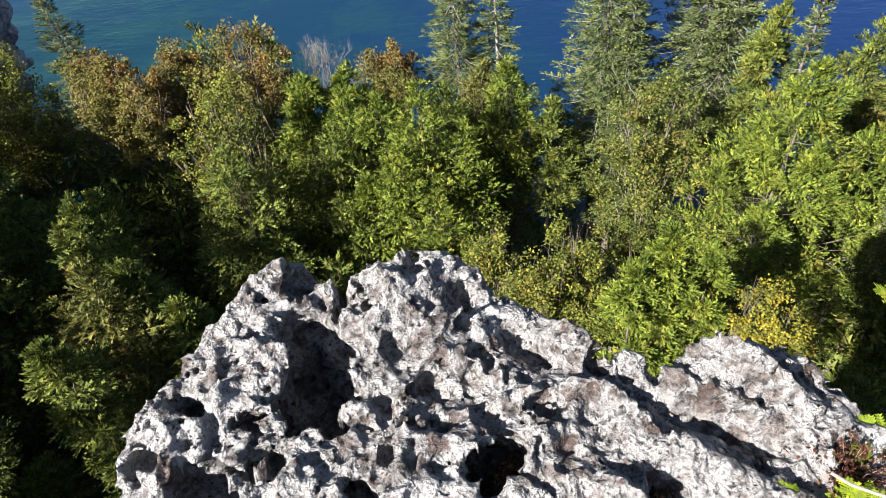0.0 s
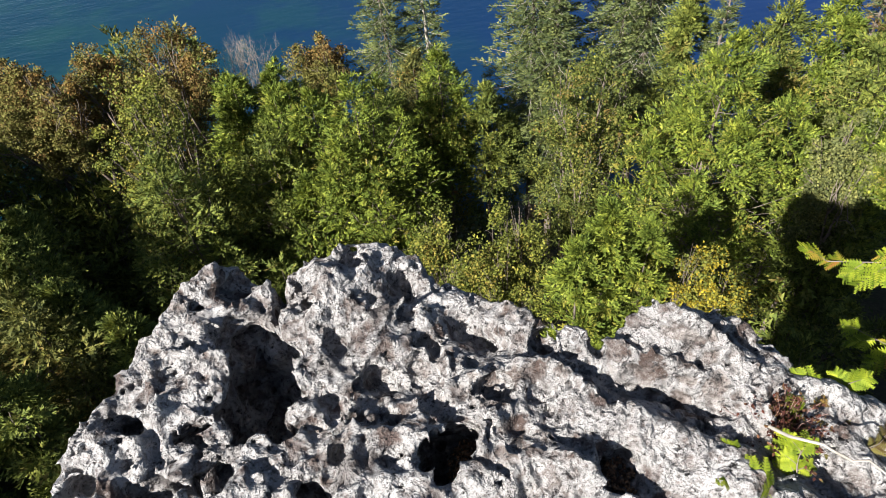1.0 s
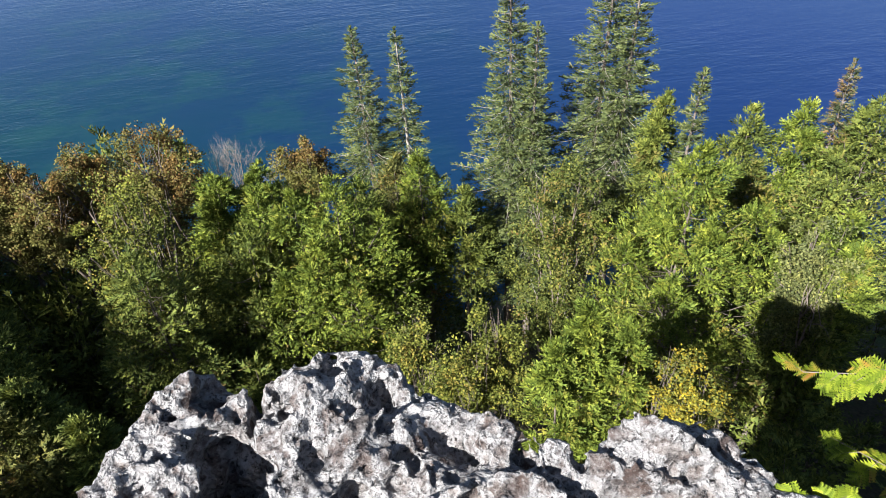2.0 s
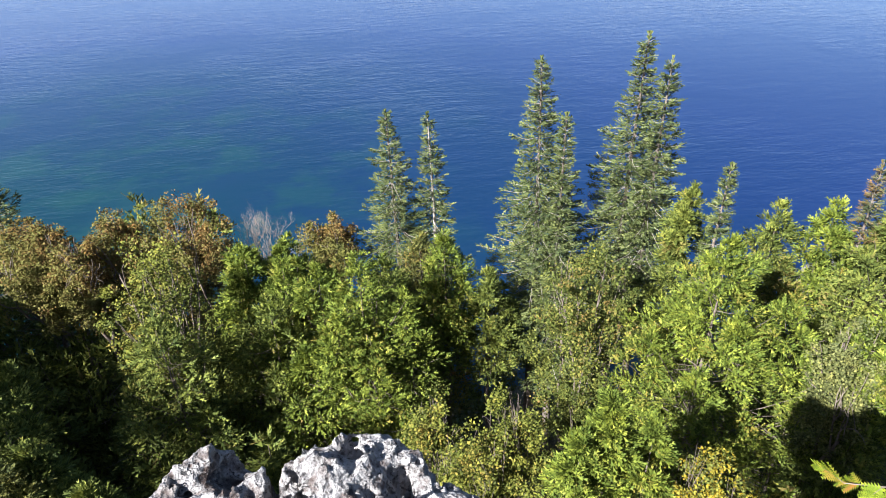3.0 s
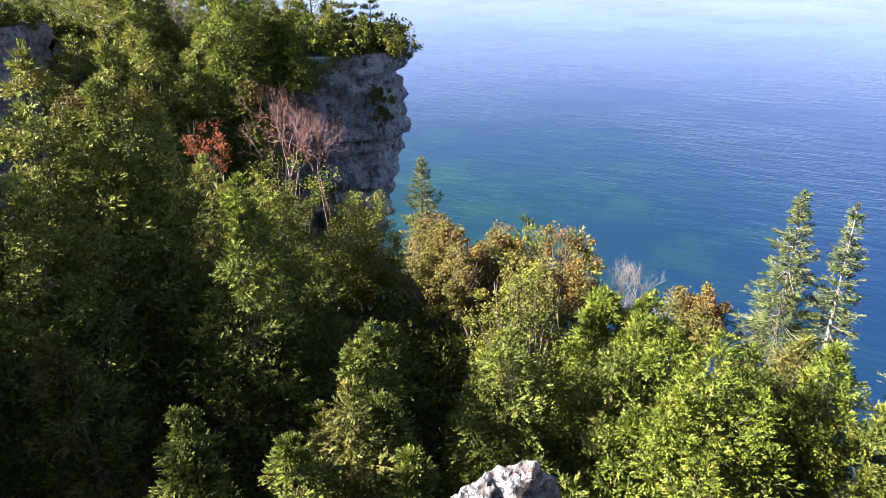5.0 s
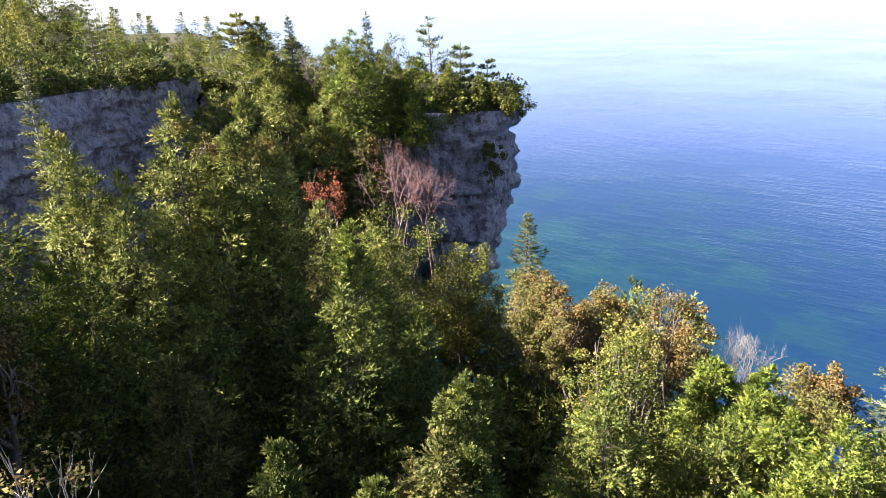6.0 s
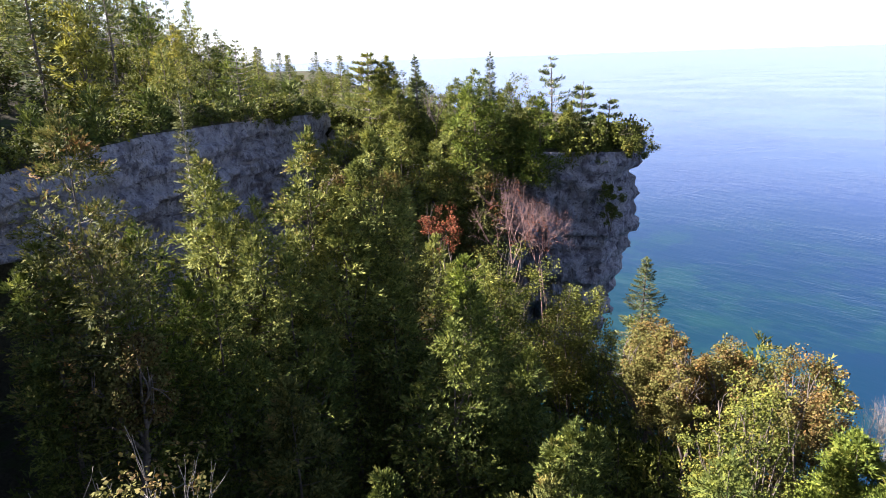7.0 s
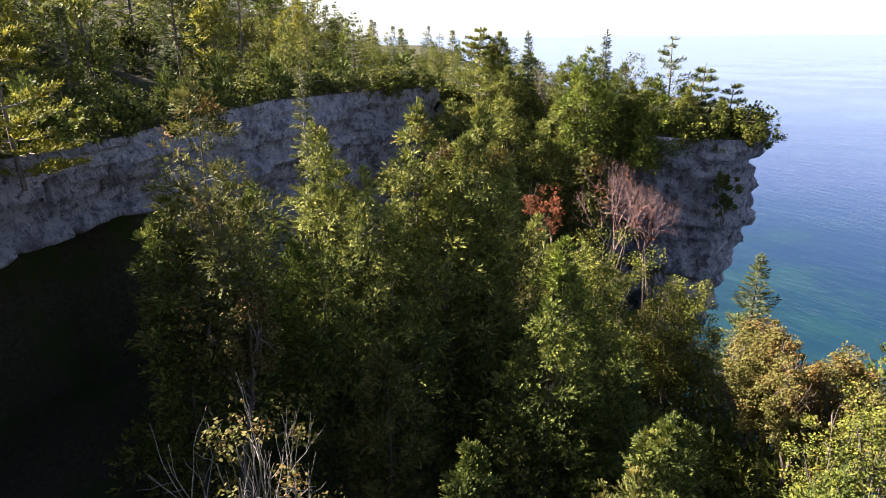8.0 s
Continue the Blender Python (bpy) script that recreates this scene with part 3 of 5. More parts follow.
def lookout_rock():
    cell = 0.0112
    origin = np.array([-1.25, 0.1, 17.6])
    nx, ny, nz = int(3.1 / cell), int(1.65 / cell), int(1.05 / cell)
    xs, ys, zs = (origin[a] + cell * np.arange(n) for a, n in enumerate((nx, ny, nz)))
    x2, y2 = np.meshgrid(xs, ys, indexing="ij")
    wx = x2 + (NOISE(x2 * 6, y2 * 6, 0 * x2) - 0.5) * 0.06
    wy = y2 + (NOISE(x2 * 6, y2 * 6, 0 * x2 + 7) - 0.5) * 0.06
    rim = rim_distance(wx, wy)
    # the top: broad swells, slanting ridges on the right, lobes on the left
    h = 18.415 + (NOISE(x2 * 1.6 + 3, y2 * 1.6, 0 * x2 + 2) - 0.5) * 0.16 + (NOISE(wx * 5, wy * 5, 0 * x2 + 5) - 0.5) * 0.12
    slant = wx * 0.62 + wy * 0.78
    along = wx * 0.78 - wy * 0.62
    right = step(0.15, 0.5, x2)
    h += right * (np.abs(NOISE(slant * 7.5, along * 1.6, 0 * x2 + 8) - 0.5) * -0.20 + 0.05)
    h += (1 - right) * (np.abs(NOISE(wx * 7.5, wy * 7.5, 0 * x2 + 4) - 0.5) * -0.12 + 0.03)
    left = 1 - right
    h += left * (0.062 * (scallops(wx, wy, 0.16, 1) - 0.3) + 0.034 * (scallops(wx, wy, 0.060, 2) - 0.3))
    h += right * (0.055 * (scallops(along, slant * 2.0, 0.21, 3) - 0.3) + 0.026 * (scallops(along, slant * 1.5, 0.075, 4) - 0.3))
    h += 0.014 * (scallops(wx, wy, 0.028, 5) - 0.3)
    h += 0.03 * np.exp(-((x2 + 0.55) ** 2 + (y2 - 1.53) ** 2) / 0.005) + 0.115 * np.exp(-((x2 + 0.05) ** 2 / 0.05 + (y2 - 1.44) ** 2 / 0.03))
    h += 0.09 * np.exp(-((x2 - 0.85) ** 2 / 0.04 + (y2 - 1.0) ** 2 / 0.012)) - 0.10 * step(1.05, 1.5, x2)
    h -= 0.10 * step(0.85, 0.45, y2)
    # clefts between the lobes
    h -= 0.14 * np.exp(-((x2 + 0.36 - 0.05 * (y2 - 1.5)) ** 2) / 0.00025) * step(1.2, 1.45, y2)
    h -= 0.09 * np.exp(-((y2 - 0.85 + 0.45 * (x2 - 0.68)) ** 2) / 0.0012) * step(0.5, 0.6, x2) * step(0.98, 0.86, x2)
    h -= 0.05 * np.exp(-((x2 - 0.12 - 0.9 * (1.3 - y2)) ** 2) / 0.0016) * step(1.42, 1.2, y2) * step(0.95, 1.1, y2)
    x, y, z = (a.astype(np.float32) for a in np.meshgrid(xs, ys, zs, indexing="ij"))
    f = (z - h[:, :, None].astype(np.float32)) * 0.8
    e = rim[:, :, None].astype(np.float32) + 0.07 * (NOISE(x * 5, y * 5, z * 5) - 0.5) - 0.03 - 0.12 * np.clip(18.25 - z, 0, 1)
    f = -soft_min(-f, -e, 0.07)
    # solution hollows
    HOLES = [(-0.46, 1.28, 18.34, 0.115, 0.8), (-0.42, 1.18, 18.30, 0.13, 0.8), (-0.57, 1.00, 18.22, 0.125, 0.9), (-0.55, 1.10, 18.26, 0.10, 0.8), (-0.44, 1.02, 18.08, 0.19, 1.3), (-0.44, 1.12, 18.2, 0.15, 0.9), (-0.46, 1.21, 18.22, 0.135, 0.9), (-0.47, 1.34, 18.3, 0.09, 0.7), (-0.34, 0.93, 18.18, 0.13, 0.9), (-0.09, 1.47, 18.44, 0.060, 0.5), (-0.23, 1.34, 18.40, 0.055, 0.6),
             (0.03, 1.36, 18.40, 0.062, 0.6), (0.05, 1.26, 18.39, 0.04, 0.5), (0.09, 1.15, 18.38, 0.06, 0.5),
             (-0.08, 1.07, 18.38, 0.06, 0.7), (-0.18, 1.21, 18.40, 0.04, 0.5), (-0.69, 0.82, 18.34, 0.115, 0.9), (-0.79, 1.06, 18.36, 0.075, 0.6),
             (-0.66, 1.23, 18.38, 0.055, 0.6), (0.07, 0.80, 18.2, 0.135, 1.2), (0.26, 1.10, 18.38, 0.055, 0.5), (0.24, 0.94, 18.37, 0.06, 0.5)]
    POCKETS = [(0.07, 0.95, 18.38, 0.05, 0.7), (-0.05, 0.90, 18.38, 0.045, 0.5), (-0.54, 0.86, 18.38, 0.06, 0.5), (-0.22, 1.01, 18.38, 0.04, 0.5),
               (-0.50, 1.50, 18.40, 0.07, 0.5), (0.57, 0.86, 18.38, 0.055, 0.5), (0.50, 0.66, 18.28, 0.085, 0.7), (0.42, 1.06, 18.36, 0.055, 0.5), (0.16, 1.40, 18.38, 0.045, 0.5), (0.72, 0.80, 18.36, 0.05, 0.5),
               (0.34, 0.70, 18.30, 0.05, 0.6), (-0.28, 0.74, 18.32, 0.06, 0.5), (-0.9, 0.92, 18.36, 0.05, 0.5)]
    rng = np.random.default_rng(5)
    small = []
    while len(small) < 520:
        a, b = rng.uniform(-1.05, 1.3), rng.uniform(0.45, 1.65)
        r = rng.uniform(0.008, 0.022) * (1.0 if a < 0.3 else 0.8)
        if len(small) < 24:
            r = rng.uniform(0.025, 0.052) * (1.0 if a < 0.3 else 0.75)
        i, j = int((a - origin[0]) / cell), int((b - origin[1]) / cell)
        small.append((a, b, h[i, j] - 0.012 + rng.uniform(-0.4, 0.4) * r, r, 0.8))
    wob = 0.05 * (NOISE(x * 9, y * 9, z * 9) - 0.5) + 0.045 * (NOISE(x * 19, y * 19, z * 19) - 0.5)
    for a, b, c, r, deep in HOLES + POCKETS + small:
        m = r * (1.5 + deep) + 0.06
        i0, i1 = np.searchsorted(xs, (a - m, a + m))
        j0, j1 = np.searchsorted(ys, (b - m, b + m))
        k0, k1 = np.searchsorted(zs, (c - m * 1.4, c + m * 1.4))
        if i0 >= i1 or j0 >= j1 or k0 >= k1:
            continue
        w = np.s_[i0:i1, j0:j1, k0:k1]
        d = np.sqrt((x[w] - a) ** 2 + (y[w] - b) ** 2 + ((z[w] - c) / (1 + deep * 0.6)) ** 2) - r + (wob[w] * 1.2 if r > 0.02 else 0)
        f[w] = -soft_min(-f[w], d, min(0.03, r * 0.5))
    f += 0.026 * np.abs(NOISE(x * 11, y * 11, z * 11) - 0.5) + 0.040 * np.abs(NOISE(x * 21, y * 21, z * 21) - 0.5) + 0.040 * np.abs(NOISE(x * 43, y * 43, z * 43) - 0.5) - 0.021
    f[0], f[-1], f[:, 0], f[:, -1], f[:, :, 0], f[:, :, -1] = 1, 1, 1, 1, 1, 1
    v, q = surface_nets(f, origin, cell)
    # keep the one body, without loose crumbs
    label = np.arange(len(v))
    while True:
        low = np.minimum(label[q].min(1), 1 << 30)
        then = label.copy()
        for c in range(4):
            np.minimum.at(then, q[:, c], low)
        then = then[then]
        if (then == label).all():
            break
        label = then
    main = np.bincount(label).argmax()
    q = q[label[q[:, 0]] == main]
    used, q = np.unique(q, return_inverse=True)
    ob = mesh_object("lookout_rock", v[used], q.reshape(-1, 4), LIME, smooth=True)
    return tagged(ob, "pale grey pitted limestone outcrop with deep solution holes at the cliff edge", "rock outcrop", kind="structure")


lookout_rock()

# ---- trees ----


def limb_line(a, b, r0, r1, rng, sag=0.0, n=4):
    f = np.linspace(0, 1, n)[:, None]
    p = a + (b - a) * f
    p[:, 2] -= sag * np.sin(np.pi * f[:, 0])
    p[1:-1] += rng.normal(0, 0.03 * np.linalg.norm(b - a), (n - 2, 3))
    return p, r0 + (r1 - r0) * f[:, 0]


def plant(name, x, y, top, label, category, base=None, group=""):
    z = float(ground_z(x, y)) - 0.1 if base is None else base
    ob = new(name)
    ob.location = (x, y, z)
    tagged(ob, label, category, group)
    return ob, max(top - z, 0.8)


def side_of(d, rng, flat):
    """A spread direction across d: near level when flat, turned at random otherwise."""
    up = np.array([0, 0, 1.0]) + rng.normal(0, flat, d.shape)
    return unit(np.cross(d, up))


def cedar(x, y, top, width, seed, mat=CEDAR, label="green white cedar tree on the wooded slope", size=0.18, dense=1.0, low=0.12, lean=0.0, base=None, group="cedars on the slope"):
    """Eastern white cedar: a straight trunk, one or more pointed leaders, boughs that carry flat drooping fans of foliage."""
    size = max(size, 0.12)
    rng = np.random.default_rng(seed)
    root, H = plant("cedar_tree", x, y, top, label, "tree", base, group)
    f = np.linspace(0, 1, 8)
    trunk = np.stack([lean * H * f ** 2, 0.1 * lean * H * f ** 2, H * f], -1)
    trunk[1:-1, :2] += rng.normal(0, 0.03, (6, 2))
    v, q = tubes([(trunk * (1, 1, 0.96), 0.010 * H * (1 - f) + 0.006)], 7)
    mesh_object("trunk", v, q, BARK, root, smooth=True)
    deep = min(H * (1 - low), max(7.5, 1.9 * width))      # how far down from the tip the living crown reaches
    # the main leader and some lesser ones that make the outline ragged
    nl = 1 + int(width > 1.0) + int(width > 1.6) + int(width > 2.3) + int(width > 3) + 2 * int(width > 4)
    la = rng.random() * 6.283 + 2.4 * np.arange(nl)
    lr = width * rng.uniform(0.18, 0.34, nl)
    drop = rng.uniform(0.25, 1.25, nl) * min(0.62 * width, 2.0)
    half = width / 2 * rng.uniform(0.36, 0.58, nl)
    lr[0], drop[0], half[0] = 0, 0, width / 2 * (0.97 if nl == 1 else 0.84)
    area = np.pi * half * np.hypot(half, deep - drop)
    # tufts of foliage lie like shingles over each leader's cone, with hollows that run on from tuft to tuft
    nt = int(np.clip(area.sum() * 10 * (0.4 + 0.6 * dense), 40, 700))
    which = rng.choice(nl, nt, p=area ** 0.8 / (area ** 0.8).sum())
    below = (deep - drop[which]) * rng.random(nt) ** 0.62
    for k in range(nl):
        at = np.flatnonzero(which == k)
        below[at[:16]] = 0.03 + 0.07 * np.arange(16)[:len(at)]
    down = below + drop[which]
    u = 1 - down / H
    phi = rng.random(nt) * 2 * np.pi
    R = half[which]
    reach = 0.03 + R * np.minimum(1, below / (max(1.9, 3.0 - 0.24 * width) * R)) ** 0.95 * (1 - 0.20 * (below / deep) ** 3)
    lump = NOISE(3.4 * np.cos(phi) + seed, 3.4 * np.sin(phi) + 0.9 * which, down * 1.5 + seed)
    reach = reach * np.clip(0.36 + 1.05 * lump, 0.40, 1.20)
    part_of = 1 - 0.30 * rng.random(nt) ** 1.5
    way = np.stack([np.cos(phi), np.sin(phi), 0 * phi], -1)
    stem = np.stack([np.interp(u, f, trunk[:, 0]) + lr[which] * np.cos(la[which]), np.interp(u, f, trunk[:, 1]) + lr[which] * np.sin(la[which]), H * u], -1)
    c = stem + way * (reach * part_of)[:, None]
    c[:, 2] += rng.normal(0, 0.04, nt)
    strong = np.flatnonzero(reach > 0.35)[::2 if dense > 0.5 else 6]
    lines = [limb_line(stem[i] - (0, 0, 0.30 * reach[i]), c[i], 0.008 + 0.005 * reach[i], 0.003, rng, 0.05 * reach[i], 3) for i in strong]
    lines += [limb_line(np.array([np.interp(1 - (drop[k] + 2.2 * half[k]) / H, f, trunk[:, 0]), 0, max(0.1, H - drop[k] - 2.2 * half[k] - 0.6)]),
                        np.array([lr[k] * np.cos(la[k]), lr[k] * np.sin(la[k]), H - drop[k] - 0.25]), 0.03, 0.006, rng, 0, 4) for k in range(1, nl)]
    if lines:
        v, q = tubes(lines, 3)
        tagged(mesh_object("branchwork", v, q, BARK, root), kind="stuff")
    n = int(np.clip(3.3 * dense * area[0] / (0.25 * size ** 2), 150, 10000 if width < 4 else 24000))
    big = (0.06 + 0.16 * np.minimum(1, reach / 0.6)) * rng.uniform(0.75, 1.35, nt)
    w = (big + 0.04) * np.clip(1.15 - 0.16 * down, 0.18, 1)
    b = rng.choice(nt, n, p=w / w.sum())
    ball = unit(rng.normal(0, 1, (n, 3))) * rng.random((n, 1)) ** 0.45
    p = c[b] + ball * big[b][:, None] * np.array([1.1, 1.1, 0.55]) + (way[b] * 0.5 + np.array([0, 0, 0.35])) * (rng.uniform(-1, 1, n) * big[b])[:, None] * 0.7
    p[:, 2] = np.minimum(p[:, 2], H + 0.04)
    rise = np.where(below[b] < 0.5, 0.9, 0.42)
    d = unit(way[b] * 0.45 + ball * 0.9 + np.array([0, 0, 1.0]) * rise[:, None] + rng.normal(0, 0.25, (n, 3)))
    face = unit(way[b] * 0.55 + np.array([0, 0, 0.85]) + rng.normal(0, 0.38, (n, 3)))
    v, tri = sprays(p, d, unit(np.cross(d, face)), size * rng.uniform(0.6, 1.4, n), 0.29, 0.8, rng.uniform(0.0, 0.35, n)[:, None], 2)
    mesh_object("crown", v, tri, mat, root)
    return root


def spruce(x, y, top, width, seed, mat=SPRUCE, label="tall narrow white spruce with grey-green needles", thin=1.0, base=None, low=0.12, group="spruces by the shore", dead=0.0):
    """White spruce: a spire of whorled boughs, each with side shoots; the lower ones droop."""
    rng = np.random.default_rng(seed)
    root, H = plant("spruce_tree", x, y, top, label, "tree", base, group)
    f = np.linspace(0, 1, 7)
    bow = np.sin(np.pi * f) * 0.008 * H
    trunk = np.stack([bow * np.sin(seed), bow * np.cos(seed), H * f], -1)
    v, q = tubes([(trunk, 0.011 * H * (1 - f) + 0.012)], 7)
    mesh_object("trunk", v, q, GREY_WOOD if dead else BARK, root, smooth=True)
    lines, P, D, S, L = [], [], [], [], []
    z = max(H * low, H - 8.5)
    while z < H - 0.15:
        down = H - z
        R = 0.06 + width / 2 * min(1, down / 5.4) ** 1.0 * rng.uniform(0.78, 1.12)
        tilt = 0.55 if down < 0.9 else (0.25 if down < 2.2 else -0.05 - 0.03 * down)
        turn = rng.random() * 6.283
        count = rng.integers(6, 9)
        for k in range(count):
            if rng.random() < dead * 0.6:
                continue
            a = turn + 6.283 * k / count + rng.normal(0, 0.2)
            r = R * rng.uniform(0.62, 1.12) * (1.25 if rng.random() < 0.08 else 1)
            zb = z + rng.uniform(-0.09, 0.09)
            c = np.array([np.interp(zb, trunk[:, 2], trunk[:, 0]), np.interp(zb, trunk[:, 2], trunk[:, 1]), zb])
            out, flat = np.array([math.cos(a), math.sin(a), 0]), np.array([-math.sin(a), math.cos(a), 0])
            e = c + r * (out + np.array([0, 0, tilt + rng.normal(0, 0.08)]))
            pts, rad = limb_line(c, e, 0.009 + 0.005 * r, 0.003, rng, 0.10 * r, 3)
            lines.append((pts, rad))
            # side shoots lie in the bough's own level, shorter towards its tip; needles bristle on them
            m = max(5, int((100 * r + 12) * thin))
            s = 1 - 0.9 * rng.random(m) ** 1.15
            side = rng.uniform(-1, 1, m)
            p = c + (e - c) * s[:, None] + flat * (side * (0.30 * r * (1.15 - s) + 0.03))[:, None]
            p[:, 2] -= 0.10 * r * np.sin(np.pi * s) + 0.05 * r * np.abs(side) - rng.normal(0, 0.018, m)
            P.append(p)
            D.append(unit(out * 0.9 + flat * (0.9 * side)[:, None] + np.array([0, 0, 0.22]) + rng.normal(0, 0.28, (m, 3))))
            S.append(np.array([0, 0, 1.0]) + rng.normal(0, 0.45, (m, 3)) + out * 0.35)
            L.append(rng.uniform(0.08, 0.16, m) / min(1, thin) ** 0.4 * (0.7 + 0.3 * min(1, down / 3)))
        z += min(0.27, 0.13 + 0.05 * down) * rng.uniform(0.8, 1.2)
    P.append(np.array([[trunk[-1, 0], trunk[-1, 1], H - 0.2]] * 6))
    D.append(unit(np.array([[0, 0, 1.0]] * 6) + rng.normal(0, 0.12, (6, 3))))
    S.append(rng.normal(0, 1, (6, 3)))
    L.append(np.full(6, 0.24))
    P, D, S, L = np.concatenate(P), np.concatenate(D), np.concatenate(S), np.concatenate(L)
    v, q = tubes(lines, 3)
    tagged(mesh_object("branchwork", v, q, GREY_WOOD, root), kind="stuff")
    v, t = sprays(P, D, unit(np.cross(D, S)), L, 0.26, 0.7, 0.0, 2)
    mesh_object("crown", v, t, mat, root)
    return root


def branching(rng, a, d, length, radius, depth, lines, ends, spread=0.6, rise=0.25):
    """A limb that forks again and again; adds its lines and its twig ends."""
    b = a + d * length
    lines.append(limb_line(a, b, radius, radius * 0.6, rng, 0, 4))
    if depth == 0:
        ends.append((a, b))
        return
    for _ in range(rng.integers(2, 4)):
        e = unit(d + rng.normal(0, spread, 3) + np.array([0, 0, rise]))
        s = rng.uniform(0.55, 1.0)
        branching(rng, a + (b - a) * s, e, length * rng.uniform(0.6, 0.85), radius * 0.58, depth - 1, lines, ends, spread, rise)


def leafy(x, y, top, width, seed, mat=LEAF_ORANGE, label="autumn broadleaf tree with orange-brown leaves", leaf=0.095, count=11000, stems=1, base=None, wood=BARK, name="broadleaf_tree", group="autumn trees on the slope", low=0.15, part_name="crown", tall=1.9, depth=3):
    """A broadleaf tree or shrub: forking limbs, leaves in loose clusters at the twig ends."""
    rng = np.random.default_rng(seed)
    root, H = plant(name, x, y, top, label, "shrub" if name == "shrub" else "tree", base, group)
    if count < 500:
        low = max(low, 1 - 1.25 * width / H)
    elif stems == 1:
        low = max(low, 1 - 1.2 * tall * width / H)
    lines, ends = [], []
    for k in range(stems):
        a = np.array([rng.normal(0, 0.10), rng.normal(0, 0.10), 0.0]) * (stems > 1)
        lean = np.array([rng.normal(0, 0.12), rng.normal(0, 0.12), 0]) * (1 if stems == 1 else 2) * min(1, 0.6 * width / H)
        trunk_top = a + np.array([lean[0], lean[1], 1]) * H * low
        thick = 1.0 if count > 1600 else 0.3
        lines.append(limb_line(a, trunk_top, thick * 0.014 * H / stems ** 0.5 + 0.01, thick * 0.008 * H / stems ** 0.5 + 0.008, rng, 0, 5))
        for _ in range(3 if stems == 1 else 2):
            d = unit(np.array([rng.normal(0, 0.5), rng.normal(0, 0.5), 1.0]))
            branching(rng, trunk_top, d, H * (1 - low) * 0.36, (0.006 * H / stems ** 0.5 + 0.004) * (1 if count > 500 else 0.45), depth if count > 500 else 5, lines, ends)
    e = np.array([b for _, b in ends])
    # fit the limbs above the fork to the crown's width and height
    mid, half = np.median(e[:, :2], 0), np.percentile(np.abs(e[:, :2] - np.median(e[:, :2], 0)), 90)
    fork = H * low
    kxy, kz = width / 2 / max(half, 0.05) * 0.9, (H - fork) / max(np.percentile(e[:, 2], 99) - fork, 0.1)

    def fitted(p):
        over = np.clip((p[:, 2:3] - fork) / max(H - fork, 0.1), 0, 1)
        p = p.copy()
        p[:, :2] = (p[:, :2] - mid * np.minimum(1, 2 * over)) * (1 + (kxy - 1) * np.minimum(1, 3 * over))
        p[:, 2] = np.where(p[:, 2] > fork, fork + (p[:, 2] - fork) * kz, p[:, 2])
        return p
    high = min(H * (1 - low), tall * width)

    def inside(p):
        q = (p - np.array([0, 0, H - high / 2])) / np.array([width / 2, width / 2, high / 2])
        n = np.linalg.norm(q, axis=1, keepdims=True)
        q = np.where((q[:, 2:3] > 0) & (n > 0.9), q * 0.9 / n, q)
        return q * np.array([width / 2, width / 2, high / 2]) + np.array([0, 0, H - high / 2])
    lines = [(fitted(p), r) for p, r in lines]
    if count > 3000:
        lines = [(inside(p), r) for p, r in lines]
    v, q = tubes(lines, 4)
    tagged(mesh_object("branchwork", v, q, wood, root), kind="stuff")
    if count:
        # clusters fill a rounded, uneven crown
        nc = max(30, count // 110)
        q = unit(rng.normal(0, 1, (nc, 3))) * rng.random((nc, 1)) ** 0.38
        c = np.stack([q[:, 0] * width / 2, q[:, 1] * width / 2, H - high / 2 + q[:, 2] * high / 2], -1)
        c[:, :2] *= (0.9 + 0.15 * np.sin(2.3 * c[:, 2:3] + seed) + rng.normal(0, 0.13, (nc, 1)))
        i = rng.integers(0, nc, count)
        p = c[i] + unit(rng.normal(0, 1, (count, 3))) * rng.random((count, 1)) ** 0.4 * (0.06 * width + 0.09) * rng.uniform(0.6, 1.4, nc)[i][:, None]
        d = unit(rng.normal(0, 1, (count, 3)) + np.array([0, 0, -0.2]))
        # blades turn their faces to the sky
        up = unit(rng.normal(0, 0.55, (count, 3)) + np.array([0, 0, 1.0]))
        s2 = unit(np.cross(d, up))
        v, t = leaves(p, d, s2, leaf * rng.uniform(0.6, 1.3, count), 0.36)
        mesh_object(part_name, v, t, mat, root)
    return root


